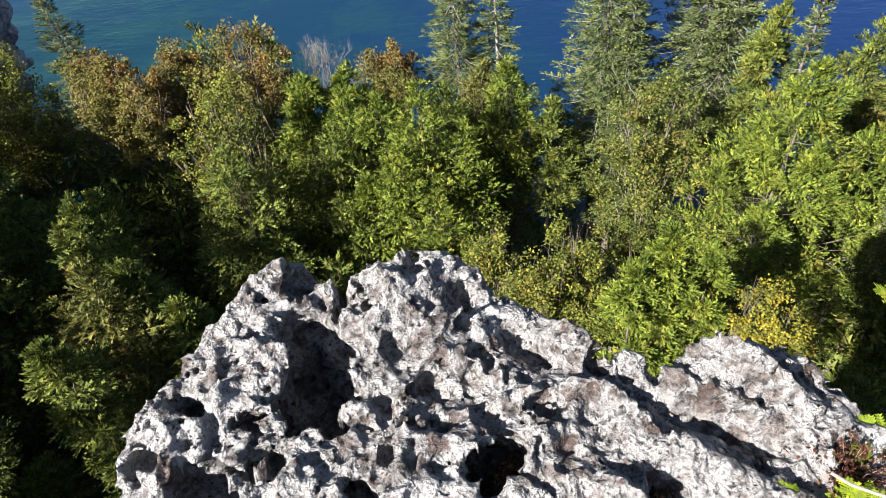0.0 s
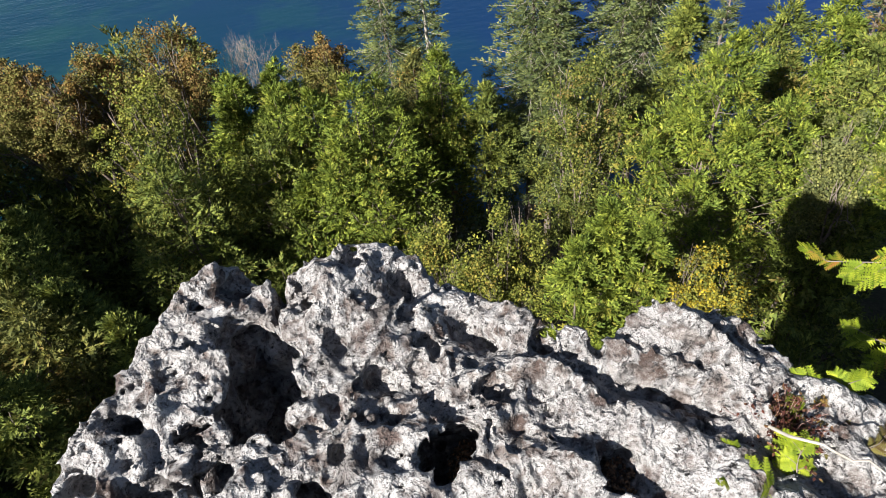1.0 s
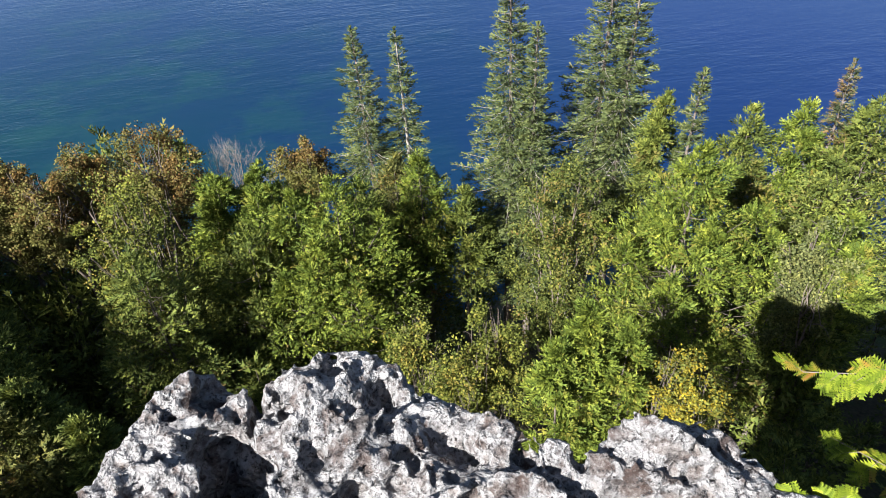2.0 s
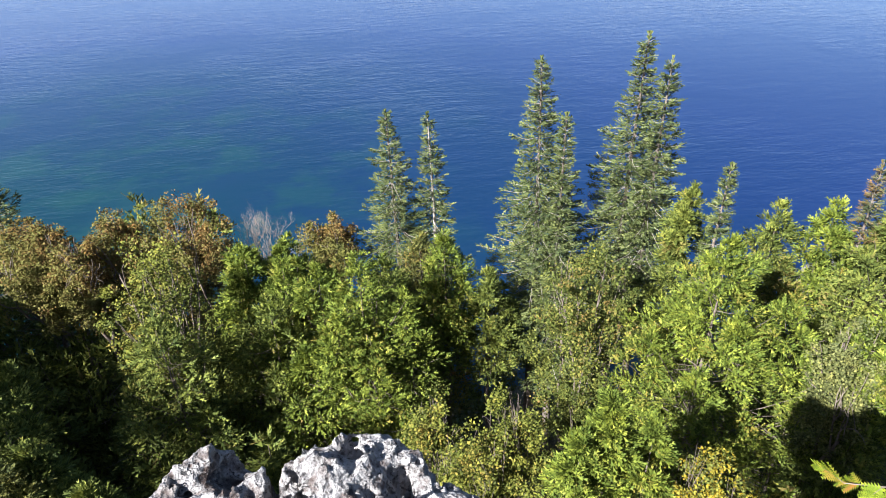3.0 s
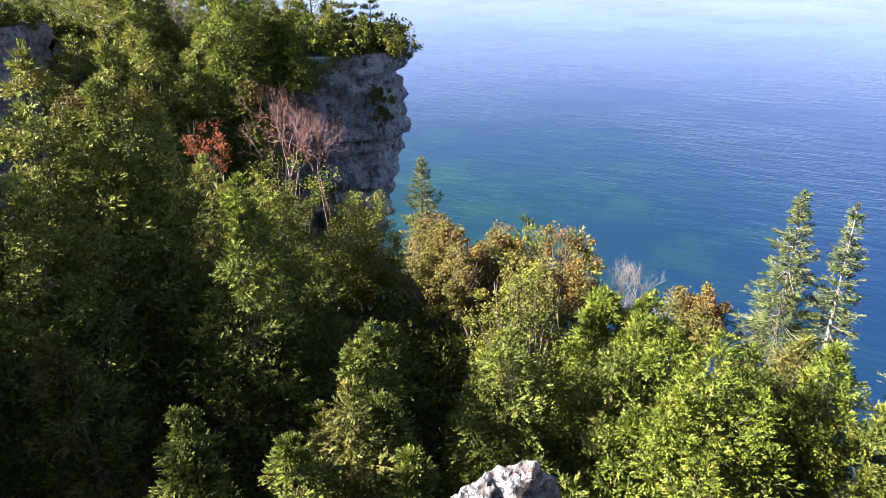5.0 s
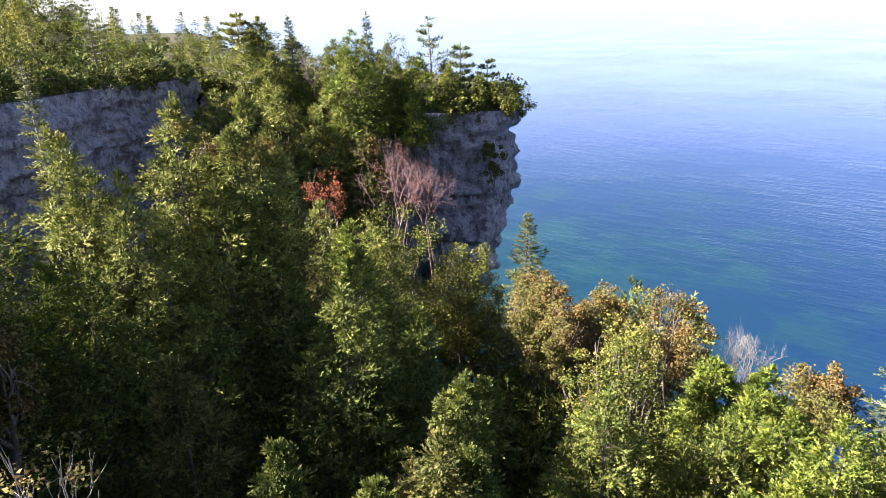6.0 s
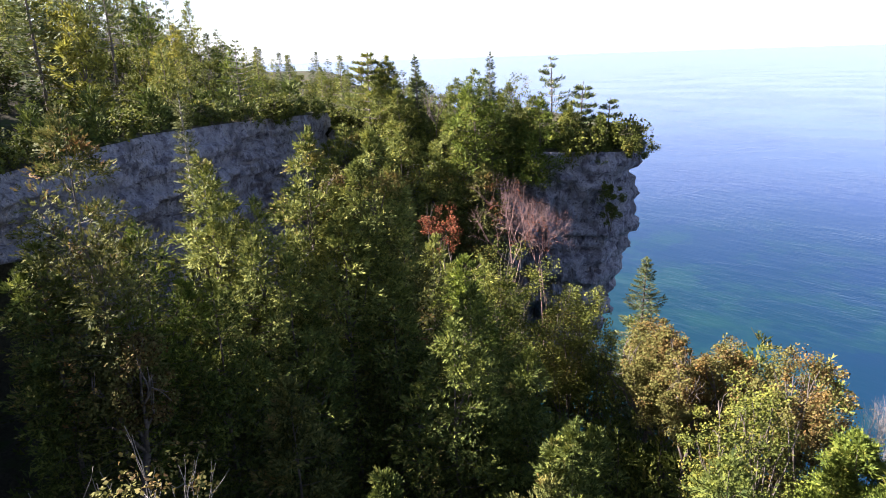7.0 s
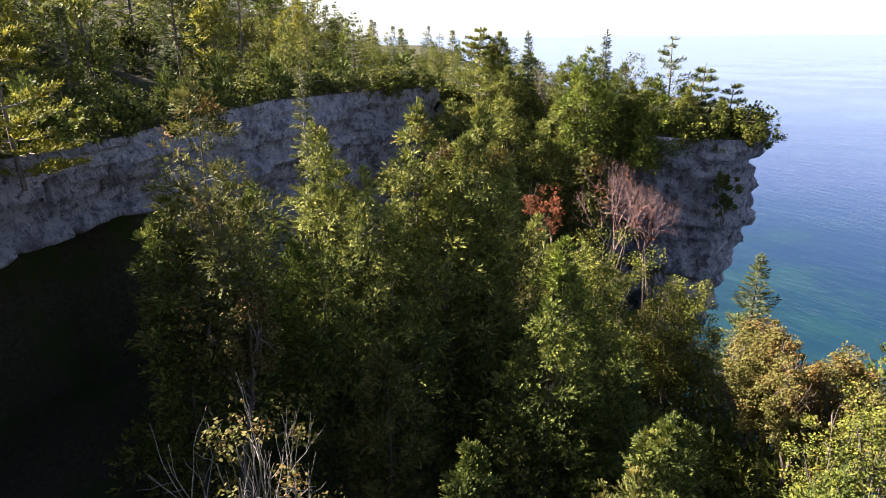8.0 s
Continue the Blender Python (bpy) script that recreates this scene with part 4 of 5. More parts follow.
def pine(x, y, top, width, seed, mat=SPRUCE, label="wind-shaped pine on the clifftop", low=0.35, base=None, full=1.0, group="trees on the headland"):
    """A clifftop pine: open tiers of level boughs with tufts at their ends."""
    rng = np.random.default_rng(seed)
    root, H = plant("pine_tree", x, y, top, label, "tree", base, group)
    f = np.linspace(0, 1, 7)
    bow = np.sin(np.pi * f) * 0.02 * H
    trunk = np.stack([bow * np.sin(seed), bow * np.cos(seed), H * f], -1)
    v, q = tubes([(trunk, 0.012 * H * (1 - f) + 0.015)], 6)
    mesh_object("trunk", v, q, BARK, root, smooth=True)
    lines, P, D = [], [], []
    z = H * low
    while z < H - 0.1:
        r0 = width / 2 * min(1, ((H - z) / (0.8 * width)) ** 0.8 + 0.06)
        for k in range(rng.integers(3, 6)):
            a = rng.random() * 2 * np.pi
            r = r0 * rng.uniform(0.5, 1.15)
            c = np.array([0, 0, z])
            e = c + r * np.array([math.cos(a), math.sin(a), 0.22 + rng.normal(0, 0.08)])
            lines.append(limb_line(c, e, 0.022, 0.007, rng, 0.05 * r))
            m = int((60 * r + 10) * full)
            s = 1 - 0.75 * rng.random(m) ** 1.3
            flat = np.array([-math.sin(a), math.cos(a), 0])
            P.append(c + (e - c) * s[:, None] + flat * (rng.uniform(-1, 1, m) * (0.32 * r * (1.2 - s) + 0.05))[:, None] + rng.normal(0, 0.03, (m, 3)))
            D.append(unit((e - c) / r * 0.7 + flat * rng.uniform(-0.6, 0.6, m)[:, None] + np.array([0, 0, 0.45]) + rng.normal(0, 0.3, (m, 3))))
        z += rng.uniform(0.28, 0.5)
    P, D = np.concatenate(P), np.concatenate(D)
    v, q = tubes(lines, 3)
    tagged(mesh_object("branchwork", v, q, GREY_WOOD, root), kind="stuff")
    v, t = sprays(P, D, side_of(D, rng, 0.6), rng.uniform(0.10, 0.22, len(P)), 0.26, 0.7, 0.0, 2)
    mesh_object("crown", v, t, mat, root)
    return root

# trees on the slope, from the shore spruces to those below the rock
leafy(-5.2, 17.7, 12.08, 2.90, 11, LEAF_ORANGE, leaf=0.07, count=30000, tall=1.7)
leafy(-7.7, 16.6, 11.75, 1.70, 12, LEAF_ORANGE, leaf=0.07, count=14000, tall=1.9)
leafy(-8.9, 17.4, 11.62, 2.30, 13, LEAF_ORANGE, leaf=0.07, count=20000, tall=1.5)
leafy(-12.5, 18.2, 11.87, 3.63, 14, LEAF_GREEN, "autumn broadleaf tree with yellow-green leaves", 0.072, 18000)
leafy(-4.69, 13.03, 13.32, 2.95, 15, LEAF_GREEN, "tall broadleaf tree with yellow-green leaves turning at the top", 0.07, 26000, low=0.06, tall=2.7)
cedar(-3.3, 15.7, 11.29, 2.06, 16, CEDAR_YELLOW, "broad yellow-green white cedar in full sun", size=0.13, dense=1.15)
cedar(-2.0, 15.9, 11.38, 2.43, 17, CEDAR_YELLOW, "broad yellow-green white cedar in full sun", size=0.13, dense=1.15)
leafy(-1.0, 18.0, 10.59, 2.30, 18, LEAF_ORANGE, leaf=0.07, count=17474, tall=1.0)
cedar(-1.1, 13.3, 11.9, 4.4, 19, CEDAR_YELLOW, "broad yellow-green white cedar in full sun", size=0.11, dense=1.15)
cedar(0.1, 13.0, 11.38, 3.21, 20, CEDAR_YELLOW, "broad yellow-green white cedar in full sun", size=0.11, dense=1.15)
cedar(-2.3, 12.8, 11.53, 3.20, 21, size=0.11)
cedar(2.2, 14.9, 11.49, 2.9, 22, CEDAR_YELLOW, "broad yellow-green white cedar in full sun", size=0.12, dense=1.15, low=0.55)
cedar(1.6, 15.5, 11.13, 2.77, 23, CEDAR_ORANGE, "white cedar with rusty orange tips", size=0.13)
cedar(0.7, 14.5, 11.01, 2.99, 24, size=0.12, low=0.45)
cedar(3.3, 14.4, 10.46, 2.18, 25, size=0.12, low=0.6)
spruce(1.1, 18.0, 13.91, 3.15, 26, thin=0.75)
spruce(2.3, 17.9, 13.77, 2.00, 27, SPRUCE, "thin spruce with sparse grey needles and pale bare trunk", 0.5, dead=0.35)
spruce(5.0, 15.8, 15.69, 2.98, 28, thin=0.75)
spruce(5.5, 15.1, 14.41, 2.07, 29, thin=0.75)
spruce(7.6, 15.4, 16.20, 2.92, 30, thin=0.75)
spruce(8.0, 14.8, 15.72, 2.57, 31, thin=0.75)
leafy(7.4, 16.4, 11.84, 1.38, 32, LEAF_PALE, "leafless grey shrub above the water", 0.035, 420, stems=5, wood=GREY_WOOD, low=0.7, depth=5)
leafy(-3.1, 18.0, 11.27, 1.95, 33, LEAF_PALE, "leafless grey shrub above the water", 0.035, 420, stems=5, wood=GREY_WOOD, low=0.7, depth=5)
leafy(5.4, 12.4, 12.45, 3.11, 34, LEAF_BROWN, "broadleaf tree with small olive and brown leaves", 0.070, 27000, low=0.08, tall=2.6)
cedar(7.4, 10.3, 13.34, 5.14, 35, CEDAR_YELLOW, "broad yellow-green white cedar in full sun", size=0.10, dense=1.15)
spruce(8.8, 12.8, 13.68, 1.46, 36, thin=0.75)
cedar(8.2, 13.2, 12.94, 1.40, 37, size=0.13)
cedar(10.7, 13.2, 12.23, 2.12, 38, size=0.14)
cedar(12.0, 12.8, 12.34, 1.77, 39, CEDAR_YELLOW, "broad yellow-green white cedar in full sun", size=0.14, dense=1.15)
spruce(12.8, 12.7, 13.36, 1.68, 40, SPRUCE_BROWN, "spruce with a browning top", 0.7)
cedar(9.40, 8.18, 12.61, 2.2, 41, CEDAR_YELLOW, "broad yellow-green white cedar in full sun", size=0.13, dense=1.15)
cedar(11.9, 10.6, 13.5, 2.6, 96, CEDAR, "green white cedar near the rock shelf", size=0.13)
cedar(13.3, 12.2, 12.3, 2.2, 97, CEDAR, "green white cedar near the rock shelf", size=0.14)
leafy(8.75, 8.00, 12.58, 1.7, 42, LEAF_PALE, "pale green broadleaf tree near the rock shelf", 0.055, 15000, low=0.1)
leafy(2.4, 8.3, 11.96, 1.85, 43, LEAF_GREEN, "olive and yellow leafy shrub below the rock", 0.06, 9000, 3, name="shrub", group="shrubs below the rock", low=0.1)
leafy(1.0, 9.0, 11.39, 1.74, 44, LEAF_GREEN, "olive and yellow leafy shrub below the rock", 0.06, 9000, 3, name="shrub", group="shrubs below the rock", low=0.1)
leafy(1.6, 7.9, 11.49, 1.73, 45, LEAF_GREEN, "olive and yellow leafy shrub below the rock", 0.06, 9000, 3, name="shrub", group="shrubs below the rock", low=0.1)
leafy(4.9, 6.4, 12.04, 1.68, 46, LEAF_YELLOW, "bright yellow autumn shrub below the rock", 0.05, 5200, 3, name="shrub", group="shrubs below the rock", low=0.1)
leafy(5.1, 5.7, 12.00, 1.25, 47, LEAF_YELLOW, "bright yellow autumn shrub below the rock", 0.05, 5200, 3, name="shrub", group="shrubs below the rock", low=0.1)
cedar(3.5, 6.7, 13.00, 0.81, 48, CEDAR_YELLOW, "slender cedar sapling with bright tips", 0.11, 1.0, 0.25)
cedar(2.9, 6.4, 12.63, 0.89, 49, CEDAR_YELLOW, "slender cedar sapling with bright tips", 0.11, 1.0, 0.25)
cedar(4.2, 6.6, 12.43, 0.76, 50, CEDAR_YELLOW, "slender cedar sapling with bright tips", 0.11, 1.0, 0.25)
cedar(-6.6, 9.4, 12.87, 1.60, 51, size=0.11, dense=0.8)
cedar(-5.5, 7.1, 13.36, 1.96, 52, CEDAR_ORANGE, "white cedar with rusty orange tips", size=0.09)
cedar(-5.2, 7.6, 12.72, 0.72, 53, size=0.09)
cedar(-4.3, 7.0, 12.45, 1.49, 54, size=0.09)
cedar(-5.6, 5.7, 13.31, 1.35, 55, size=0.10, dense=0.8)
cedar(-9.6, 9.1, 14.34, 2.50, 56, size=0.11, dense=0.85)
cedar(-7.2, 11.0, 11.73, 1.25, 57, size=0.11, dense=0.8)
cedar(-9.3, 10.0, 12.49, 1.90, 58, size=0.11, dense=0.8)
cedar(-10.3, 5.4, 14.00, 1.48, 59, CEDAR_ORANGE, "white cedar with rusty orange tips", size=0.10)
cedar(-7.4, 5.3, 13.44, 1.04, 60, size=0.09)
cedar(-13.4, 3.2, 19.14, 2.98, 61, CEDAR_ORANGE, "white cedar with rusty orange tips", size=0.11)
spruce(-16.0, 6.4, 19.19, 1.05, 62, LEAF_PALE, "slender thinly needled conifer before the cliff", 0.5, low=0.45, dead=0.2)
cedar(-14.5, 6.1, 17.76, 2.45, 63, CEDAR_LIT, "olive cedar before the bay cliff, leaf colour lightened as sunlit", size=0.13)
cedar(-14.3, 8.7, 18.13, 2.25, 64, CEDAR_LIT, "olive cedar before the bay cliff, leaf colour lightened as sunlit", size=0.14)
cedar(-13.0, 9.7, 18.10, 1.85, 65, CEDAR_LIT, "olive cedar before the bay cliff, leaf colour lightened as sunlit", size=0.13)
leafy(-14.6, 9.9, 17.20, 1.29, 66, LEAF_ORANGE, leaf=0.07, count=5506, tall=1.4)
leafy(-8.5, 2.2, 15.06, 2.5, 67, LEAF_ORANGE, "sparse twiggy shrub with orange leaves in shade", 0.075, 1100, 4, tall=1.3, low=0.5, wood=GREY_WOOD)
leafy(-12.3, 3.3, 15.21, 1.54, 68, LEAF_ORANGE, leaf=0.07, count=7840, tall=1.4)
leafy(-17.0, 15.7, 14.70, 1.66, 69, LEAF_RED, "small maple with red autumn leaves", 0.065, 1500, 2, low=0.6, tall=1.2)
leafy(-16.5, 19.0, 15.44, 2.90, 70, LEAF_RED, "almost leafless tree with reddish twigs", 0.06, 260, 3, wood=RED_TWIG, low=0.45, tall=1.2)
leafy(-15.6, 19.7, 14.32, 2.02, 71, LEAF_RED, "almost leafless tree with reddish twigs", 0.06, 260, 3, wood=RED_TWIG, low=0.45, tall=1.2)
leafy(-14.5, 16.7, 13.74, 4.27, 72, LEAF_GREEN, "autumn broadleaf tree with yellow-green leaves", 0.072, 18000)
leafy(-12.7, 18.2, 12.15, 3.14, 73, LEAF_GREEN, "autumn broadleaf tree with yellow-green leaves", 0.072, 18000)
spruce(-11.9, 21.5, 12.30, 3.83, 74, thin=1.0)
leafy(-9.7, 18.2, 11.45, 2.10, 75, LEAF_ORANGE, leaf=0.07, count=18000, tall=1.5)
leafy(-7.0, 17.7, 11.78, 2.40, 76, LEAF_ORANGE, leaf=0.07, count=24000, tall=1.7)
cedar(-13.6, 6.8, 16.82, 2.72, 77, CEDAR_LIT, "olive cedar before the bay cliff, leaf colour lightened as sunlit", size=0.12)
cedar(-13.6, 4.2, 16.77, 2.56, 78, CEDAR_YELLOW, "broad yellow-green white cedar in full sun", size=0.12, dense=1.15)
cedar(-13.6, 2.4, 16.77, 1.90, 79, size=0.11)
cedar(-13.3, 10.9, 15.93, 2.73, 80, CEDAR_ORANGE, "white cedar with rusty orange tips", size=0.14)
cedar(-13.0, 8.7, 16.26, 2.83, 81, CEDAR_LIT, "olive cedar before the bay cliff, leaf colour lightened as sunlit", size=0.13)
cedar(-12.9, 7.1, 15.57, 2.69, 82, size=0.12)
cedar(-12.7, 5.2, 15.56, 2.67, 83, size=0.11)
cedar(-12.4, 9.7, 14.52, 2.91, 84, size=0.13)
cedar(-13.6, 13.5, 13.95, 2.90, 85, CEDAR_YELLOW, "broad yellow-green white cedar in full sun", size=0.14, dense=1.15)
cedar(-12.1, 12.2, 13.60, 2.83, 86, size=0.14)
cedar(-9.3, 11.3, 12.93, 2.18, 87, size=0.12)
cedar(-0.1, 12.6, 12.47, 3.18, 88, CEDAR_YELLOW, "broad yellow-green white cedar in full sun", size=0.10, dense=1.15)
cedar(-2.0, 14.0, 11.75, 2.87, 89, CEDAR_YELLOW, "broad yellow-green white cedar in full sun", size=0.12, dense=1.15)
cedar(-4.28, 11.18, 12.41, 2.9, 90, CEDAR, size=0.13)
cedar(-0.5, 15.1, 11.23, 2.51, 91, CEDAR_ORANGE, "white cedar with rusty orange tips", size=0.12)
cedar(-2.1, 15.4, 11.43, 2.01, 92, CEDAR_YELLOW, "broad yellow-green white cedar in full sun", size=0.13, dense=1.15)
cedar(-3.1, 15.3, 11.43, 1.83, 93, CEDAR_YELLOW, "broad yellow-green white cedar in full sun", size=0.13, dense=1.15)
cedar(-15.0, 13.5, 14.26, 3.24, 94, CEDAR_LIT, "olive cedar before the bay cliff, leaf colour lightened as sunlit", size=0.14)
cedar(-14.2, 15.0, 13.34, 3.35, 95, CEDAR_LIT, "olive cedar before the bay cliff, leaf colour lightened as sunlit", size=0.14)

# understory that closes the wood below
rng = np.random.default_rng(77)
SPOT = [(-6.5, 13.5), (-2.5, 10.5), (-11.5, 12.0), (9.0, 7.5)]
stock = [cedar(a, b, float(ground_z(a, b)) + 4.6, 2.0, 300 + i, CEDAR, "shaded white cedar in the lower wood", 0.25, 0.27) for i, (a, b) in enumerate(SPOT)]
A, B = rng.uniform(-24, 20, 2500), rng.uniform(1.5, 24, 2500)
dist, G = land_distance(A, B)[0], ground_z(A, B)
spots = list(SPOT)
for a, b, d, g in zip(A, B, dist, G):
    if math.hypot(a, b) < 10.5 and a > -9:
        continue
    # left of x = -10 trees are added nearer the cliff to block skylight
    if -d < (1.0 if a < -10 else 2.2) or -d > 25 or g < 0.4 or (abs(a - 2.2) < 2.4 and 8.6 < b < 14) or any((a - c) ** 2 + (b - e) ** 2 < 3.8 for c, e in spots):
        continue
    spots.append((a, b))
    k = rng.uniform(0.65, 1.1) * (1.35 if b > 14 and a < -4 else 1.0)
    copy_thing(stock[rng.integers(4)], Matrix.LocRotScale((a, b, g - 0.1), Euler((0, 0, rng.uniform(0, 6.28))), (k, k, k)))

for a, b, k in ((-8.2, 15.4, 1.1), (-9.6, 16.2, 1.2), (-10.6, 17.4, 1.2), (-6.6, 15.8, 1.2), (-11.2, 15.2, 1.2), (-7.6, 17.2, 1.3), (-9.2, 18.6, 1.3), (-5.9, 16.6, 1.2)):
    copy_thing(stock[int(-a * 10) % 4], Matrix.LocRotScale((a, b, float(ground_z(a, b)) - 0.1), Euler((0, 0, a * 3)), (k, k, 1.15 * k)))

fine = [cedar(6.2, 4.2, 11.2, 2.2, 320, CEDAR, "young cedar close below the rock", 0.14, 0.35), cedar(-2.8, 6.2, 11.0, 2.2, 321, CEDAR, "young cedar close below the rock", 0.14, 0.35)]
for a, b, k in ((7.8, 5.6, 0.9), (8.4, 3.2, 1.0), (4.6, 4.4, 0.75), (-0.8, 7.2, 0.8), (0.6, 6.2, 0.7), (-4.6, 4.4, 0.9), (-6.6, 7.4, 0.8), (-3.9, 8.8, 0.7), (6.6, 7.2, 0.7)):
    copy_thing(fine[int(a * 10) % 2], Matrix.LocRotScale((a, b, float(ground_z(a, b)) - 0.1), Euler((0, 0, a * 3)), (k, k, k)))

# a pale rock shelf at the water's edge, coloured darker to stand for shade
gx, gy = np.meshgrid(np.linspace(-4.5, 4.5, 70), np.linspace(-2.6, 2.6, 46), indexing="ij")
edge = 1 - (gx / 4.5) ** 2 - (gy / 2.6) ** 2 + 0.5 * (NOISE(gx * 0.9, gy * 0.9, 0 * gx + 2) - 0.5)
gz = np.where(edge > 0, 1.1, 0) * np.minimum(1, edge * 6) + 0.3 * np.floor(3 * NOISE(gx * 0.5, gy * 1.1, 0 * gx + 6)) * (edge > 0.1) - 3 * (edge < 0) + 0.12 * NOISE(gx * 3, gy * 3, 0 * gx)
i, j = np.meshgrid(np.arange(69), np.arange(45), indexing="ij")
q = np.stack([i * 46 + j, (i + 1) * 46 + j, (i + 1) * 46 + j + 1, i * 46 + j + 1], -1).reshape(-1, 4)
shelf = tagged(mesh_object("shore_rock", np.stack([gx, gy, gz], -1).reshape(-1, 3), q, SHELF_SHADED), "flat limestone shelf at the shore, coloured grey as in shade", "rock", kind="structure")
shelf.matrix_world = pose(23.7, 22.9, -0.5, 0, 0, 40)

# ---- headland and hill ----

HL = "trees on the headland"
# the lighter cedar leaf colours here stand in for sunlight on the headland
far_cedar = dict(size=0.16, dense=0.8, group=HL, low=0.05)
pine(-30.3, 22.9, 20.2, 4.6, 401, CEDAR_LIT, label="broad flat-topped pine before the notch", low=0.55, full=1.8)
cedar(-29.2, 23.5, 19.8, 2.0, 402, CEDAR_LIT, "tall cedar before the notch of the bay", **far_cedar)
spruce(-27.9, 24.3, 19.9, 1.7, 403, SPRUCE, "narrow spruce spire by the headland", 0.6, group=HL)
leafy(-26.18, 24.05, 18.30, 1.6, 404, LEAF_PALE, "nearly leafless sapling by the headland", 0.1, 90, 1, group=HL, low=0.6)
cedar(-25.0, 24.0, 16.8, 2.6, 405, CEDAR_LIT, "cedar before the headland face", **far_cedar)
cedar(-23.9, 24.8, 19.0, 3.3, 406, CEDAR_YELLOW, "large bright cedar before the headland face", **far_cedar)
spruce(-23.8, 25.9, 19.9, 1.7, 407, SPRUCE, "spruce spire behind the bright cedar", 0.5, group=HL)
leafy(-23.89, 28.08, 19.01, 1.7, 408, LEAF_BROWN, "thin half-bare birch on the headland", 0.1, 420, 1, group=HL, low=0.3)
pine(-22.58, 29.40, 19.59, 2.6, 409, SPRUCE, "sparse grey pine on the headland", 0.3, full=0.7)
cedar(-21.6, 27.3, 17.6, 3.4, 410, CEDAR_YELLOW, "bright bushy cedar on the headland edge", base=13.0, **far_cedar)
cedar(-22.9, 27.0, 17.2, 2.8, 423, CEDAR_LIT, "dense dark cedar on the headland edge", base=13.0, **far_cedar)
cedar(-20.9, 29.0, 17.2, 2.6, 411, CEDAR_LIT, "cedar on the headland clifftop", base=14.1, **far_cedar)
pine(-20.63, 29.68, 18.32, 1.6, 412, SPRUCE, "dark tiered young pine on the headland", 0.3, full=2.0, base=14.2)
pine(-19.72, 30.90, 17.41, 1.4, 413, SPRUCE, "small thin pine near the headland tip", 0.4, full=1.5, base=14.2)
cedar(-19.6, 30.0, 16.5, 2.4, 414, CEDAR_LIT, "low cedar at the headland tip", base=14.1, **far_cedar)
leafy(-18.9, 30.7, 16.2, 2.8, 415, LEAF_GREEN, "low shrub at the headland tip", 0.10, 4200, 3, name="shrub", group=HL, base=14.4)
leafy(-17.9, 30.6, 15.6, 2.3, 416, LEAF_GREEN, "shrub overhanging the headland cliff", 0.10, 3000, 3, name="shrub", group=HL, base=14.2)
leafy(-20.6, 28.2, 15.3, 2.2, 417, LEAF_GREEN, "shrub on the cliff lip", 0.13, 1800, 3, name="shrub", group=HL, base=14.3)
leafy(-22.4, 27.0, 15.6, 2.4, 418, LEAF_GREEN, "leafy shrub on the cliff lip", 0.13, 1900, 3, name="shrub", group=HL, base=14.0)
cedar(-24.6, 22.8, 14.9, 3.4, 419, CEDAR_LIT, "cedar at the foot of the headland", 0.20, 0.8)
cedar(-22.3, 23.8, 14.4, 2.8, 420, CEDAR_ORANGE, "cedar with rusty tips by the headland face", 0.20, 0.8)
cedar(-24.5, 19.4, 14.8, 3.4, 421, CEDAR_LIT, "tall cedar in the notch of the bay", 0.20, 0.8)
cedar(-27.5, 19.0, 16.6, 3.0, 422, CEDAR_LIT, "tall cedar in the notch of the bay", 0.20, 0.8)
cedar(-25.8, 21.2, 16.4, 3.0, 424, CEDAR_LIT, "dark cedar in the notch of the bay", 0.20, 0.8)

leafy(-18.5, 29.3, 13.3, 1.5, 425, LEAF_BROWN, "dark shrub rooted in a ledge of the headland face", 0.10, 3000, 3, name="shrub", group=HL, base=10.6)

for i, (a, b, h, w) in enumerate(((-28.8, 28.4, 18.4, 3.2), (-26.6, 30.6, 18.0, 3.0), (-31.6, 27.6, 18.8, 3.4), (-34.0, 26.8, 19.2, 3.4), (-29.8, 32.0, 18.3, 3.2))):
    cedar(a, b, h, w, 426 + i, CEDAR, "dense cedar in the wood on the headland", **far_cedar)

cedar(-21.83, 29.94, 17.20, 2.2, 431, CEDAR, "dark cedar on the headland top", base=14.0, **far_cedar)
cedar(-23.00, 28.44, 17.50, 2.4, 432, CEDAR_LIT, "green cedar on the headland top", base=14.0, **far_cedar)
cedar(-19.48, 29.65, 16.48, 1.9, 433, CEDAR, "dark low cedar near the headland tip", base=14.0, **far_cedar)
cedar(-22.94, 26.49, 16.89, 2.2, 434, CEDAR, "shaded cedar on the headland top", base=14.0, **far_cedar)
cedar(-27.90, 22.98, 18.07, 2.6, 435, CEDAR_LIT, "dense cedar before the notch", base=14.0, **far_cedar)
cedar(-26.77, 24.21, 17.20, 2.4, 436, CEDAR, "dense cedar before the notch", base=14.0, **far_cedar)

# the wooded hill above the bay cliff: a few kinds, set out again and again
WOOD = dict(group="wood above the cliff")


def at_hill(a, b, up):
    return a, b, float(ground_z(a, b)) + up


hill = [cedar(*at_hill(-27 - 4 * i, 3 - i, 5.2), 2.9, 440 + i, (CEDAR_LIT, CEDAR_YELLOW, CEDAR_LIT)[i], "cedar in the wood above the cliff", 0.27, 0.28, 0.05, **WOOD) for i in range(3)]
hill += [spruce(*at_hill(-31 - 4 * i, 7 - i, 6.6), 2.3, 450 + i, CEDAR_LIT if i else SPRUCE, "spruce in the wood above the cliff", 0.075, **WOOD) for i in range(2)]
hill += [pine(*at_hill(-38, 12, 6.2), 2.6, 460, SPRUCE, "open pine in the wood above the cliff", full=0.6, **WOOD)]
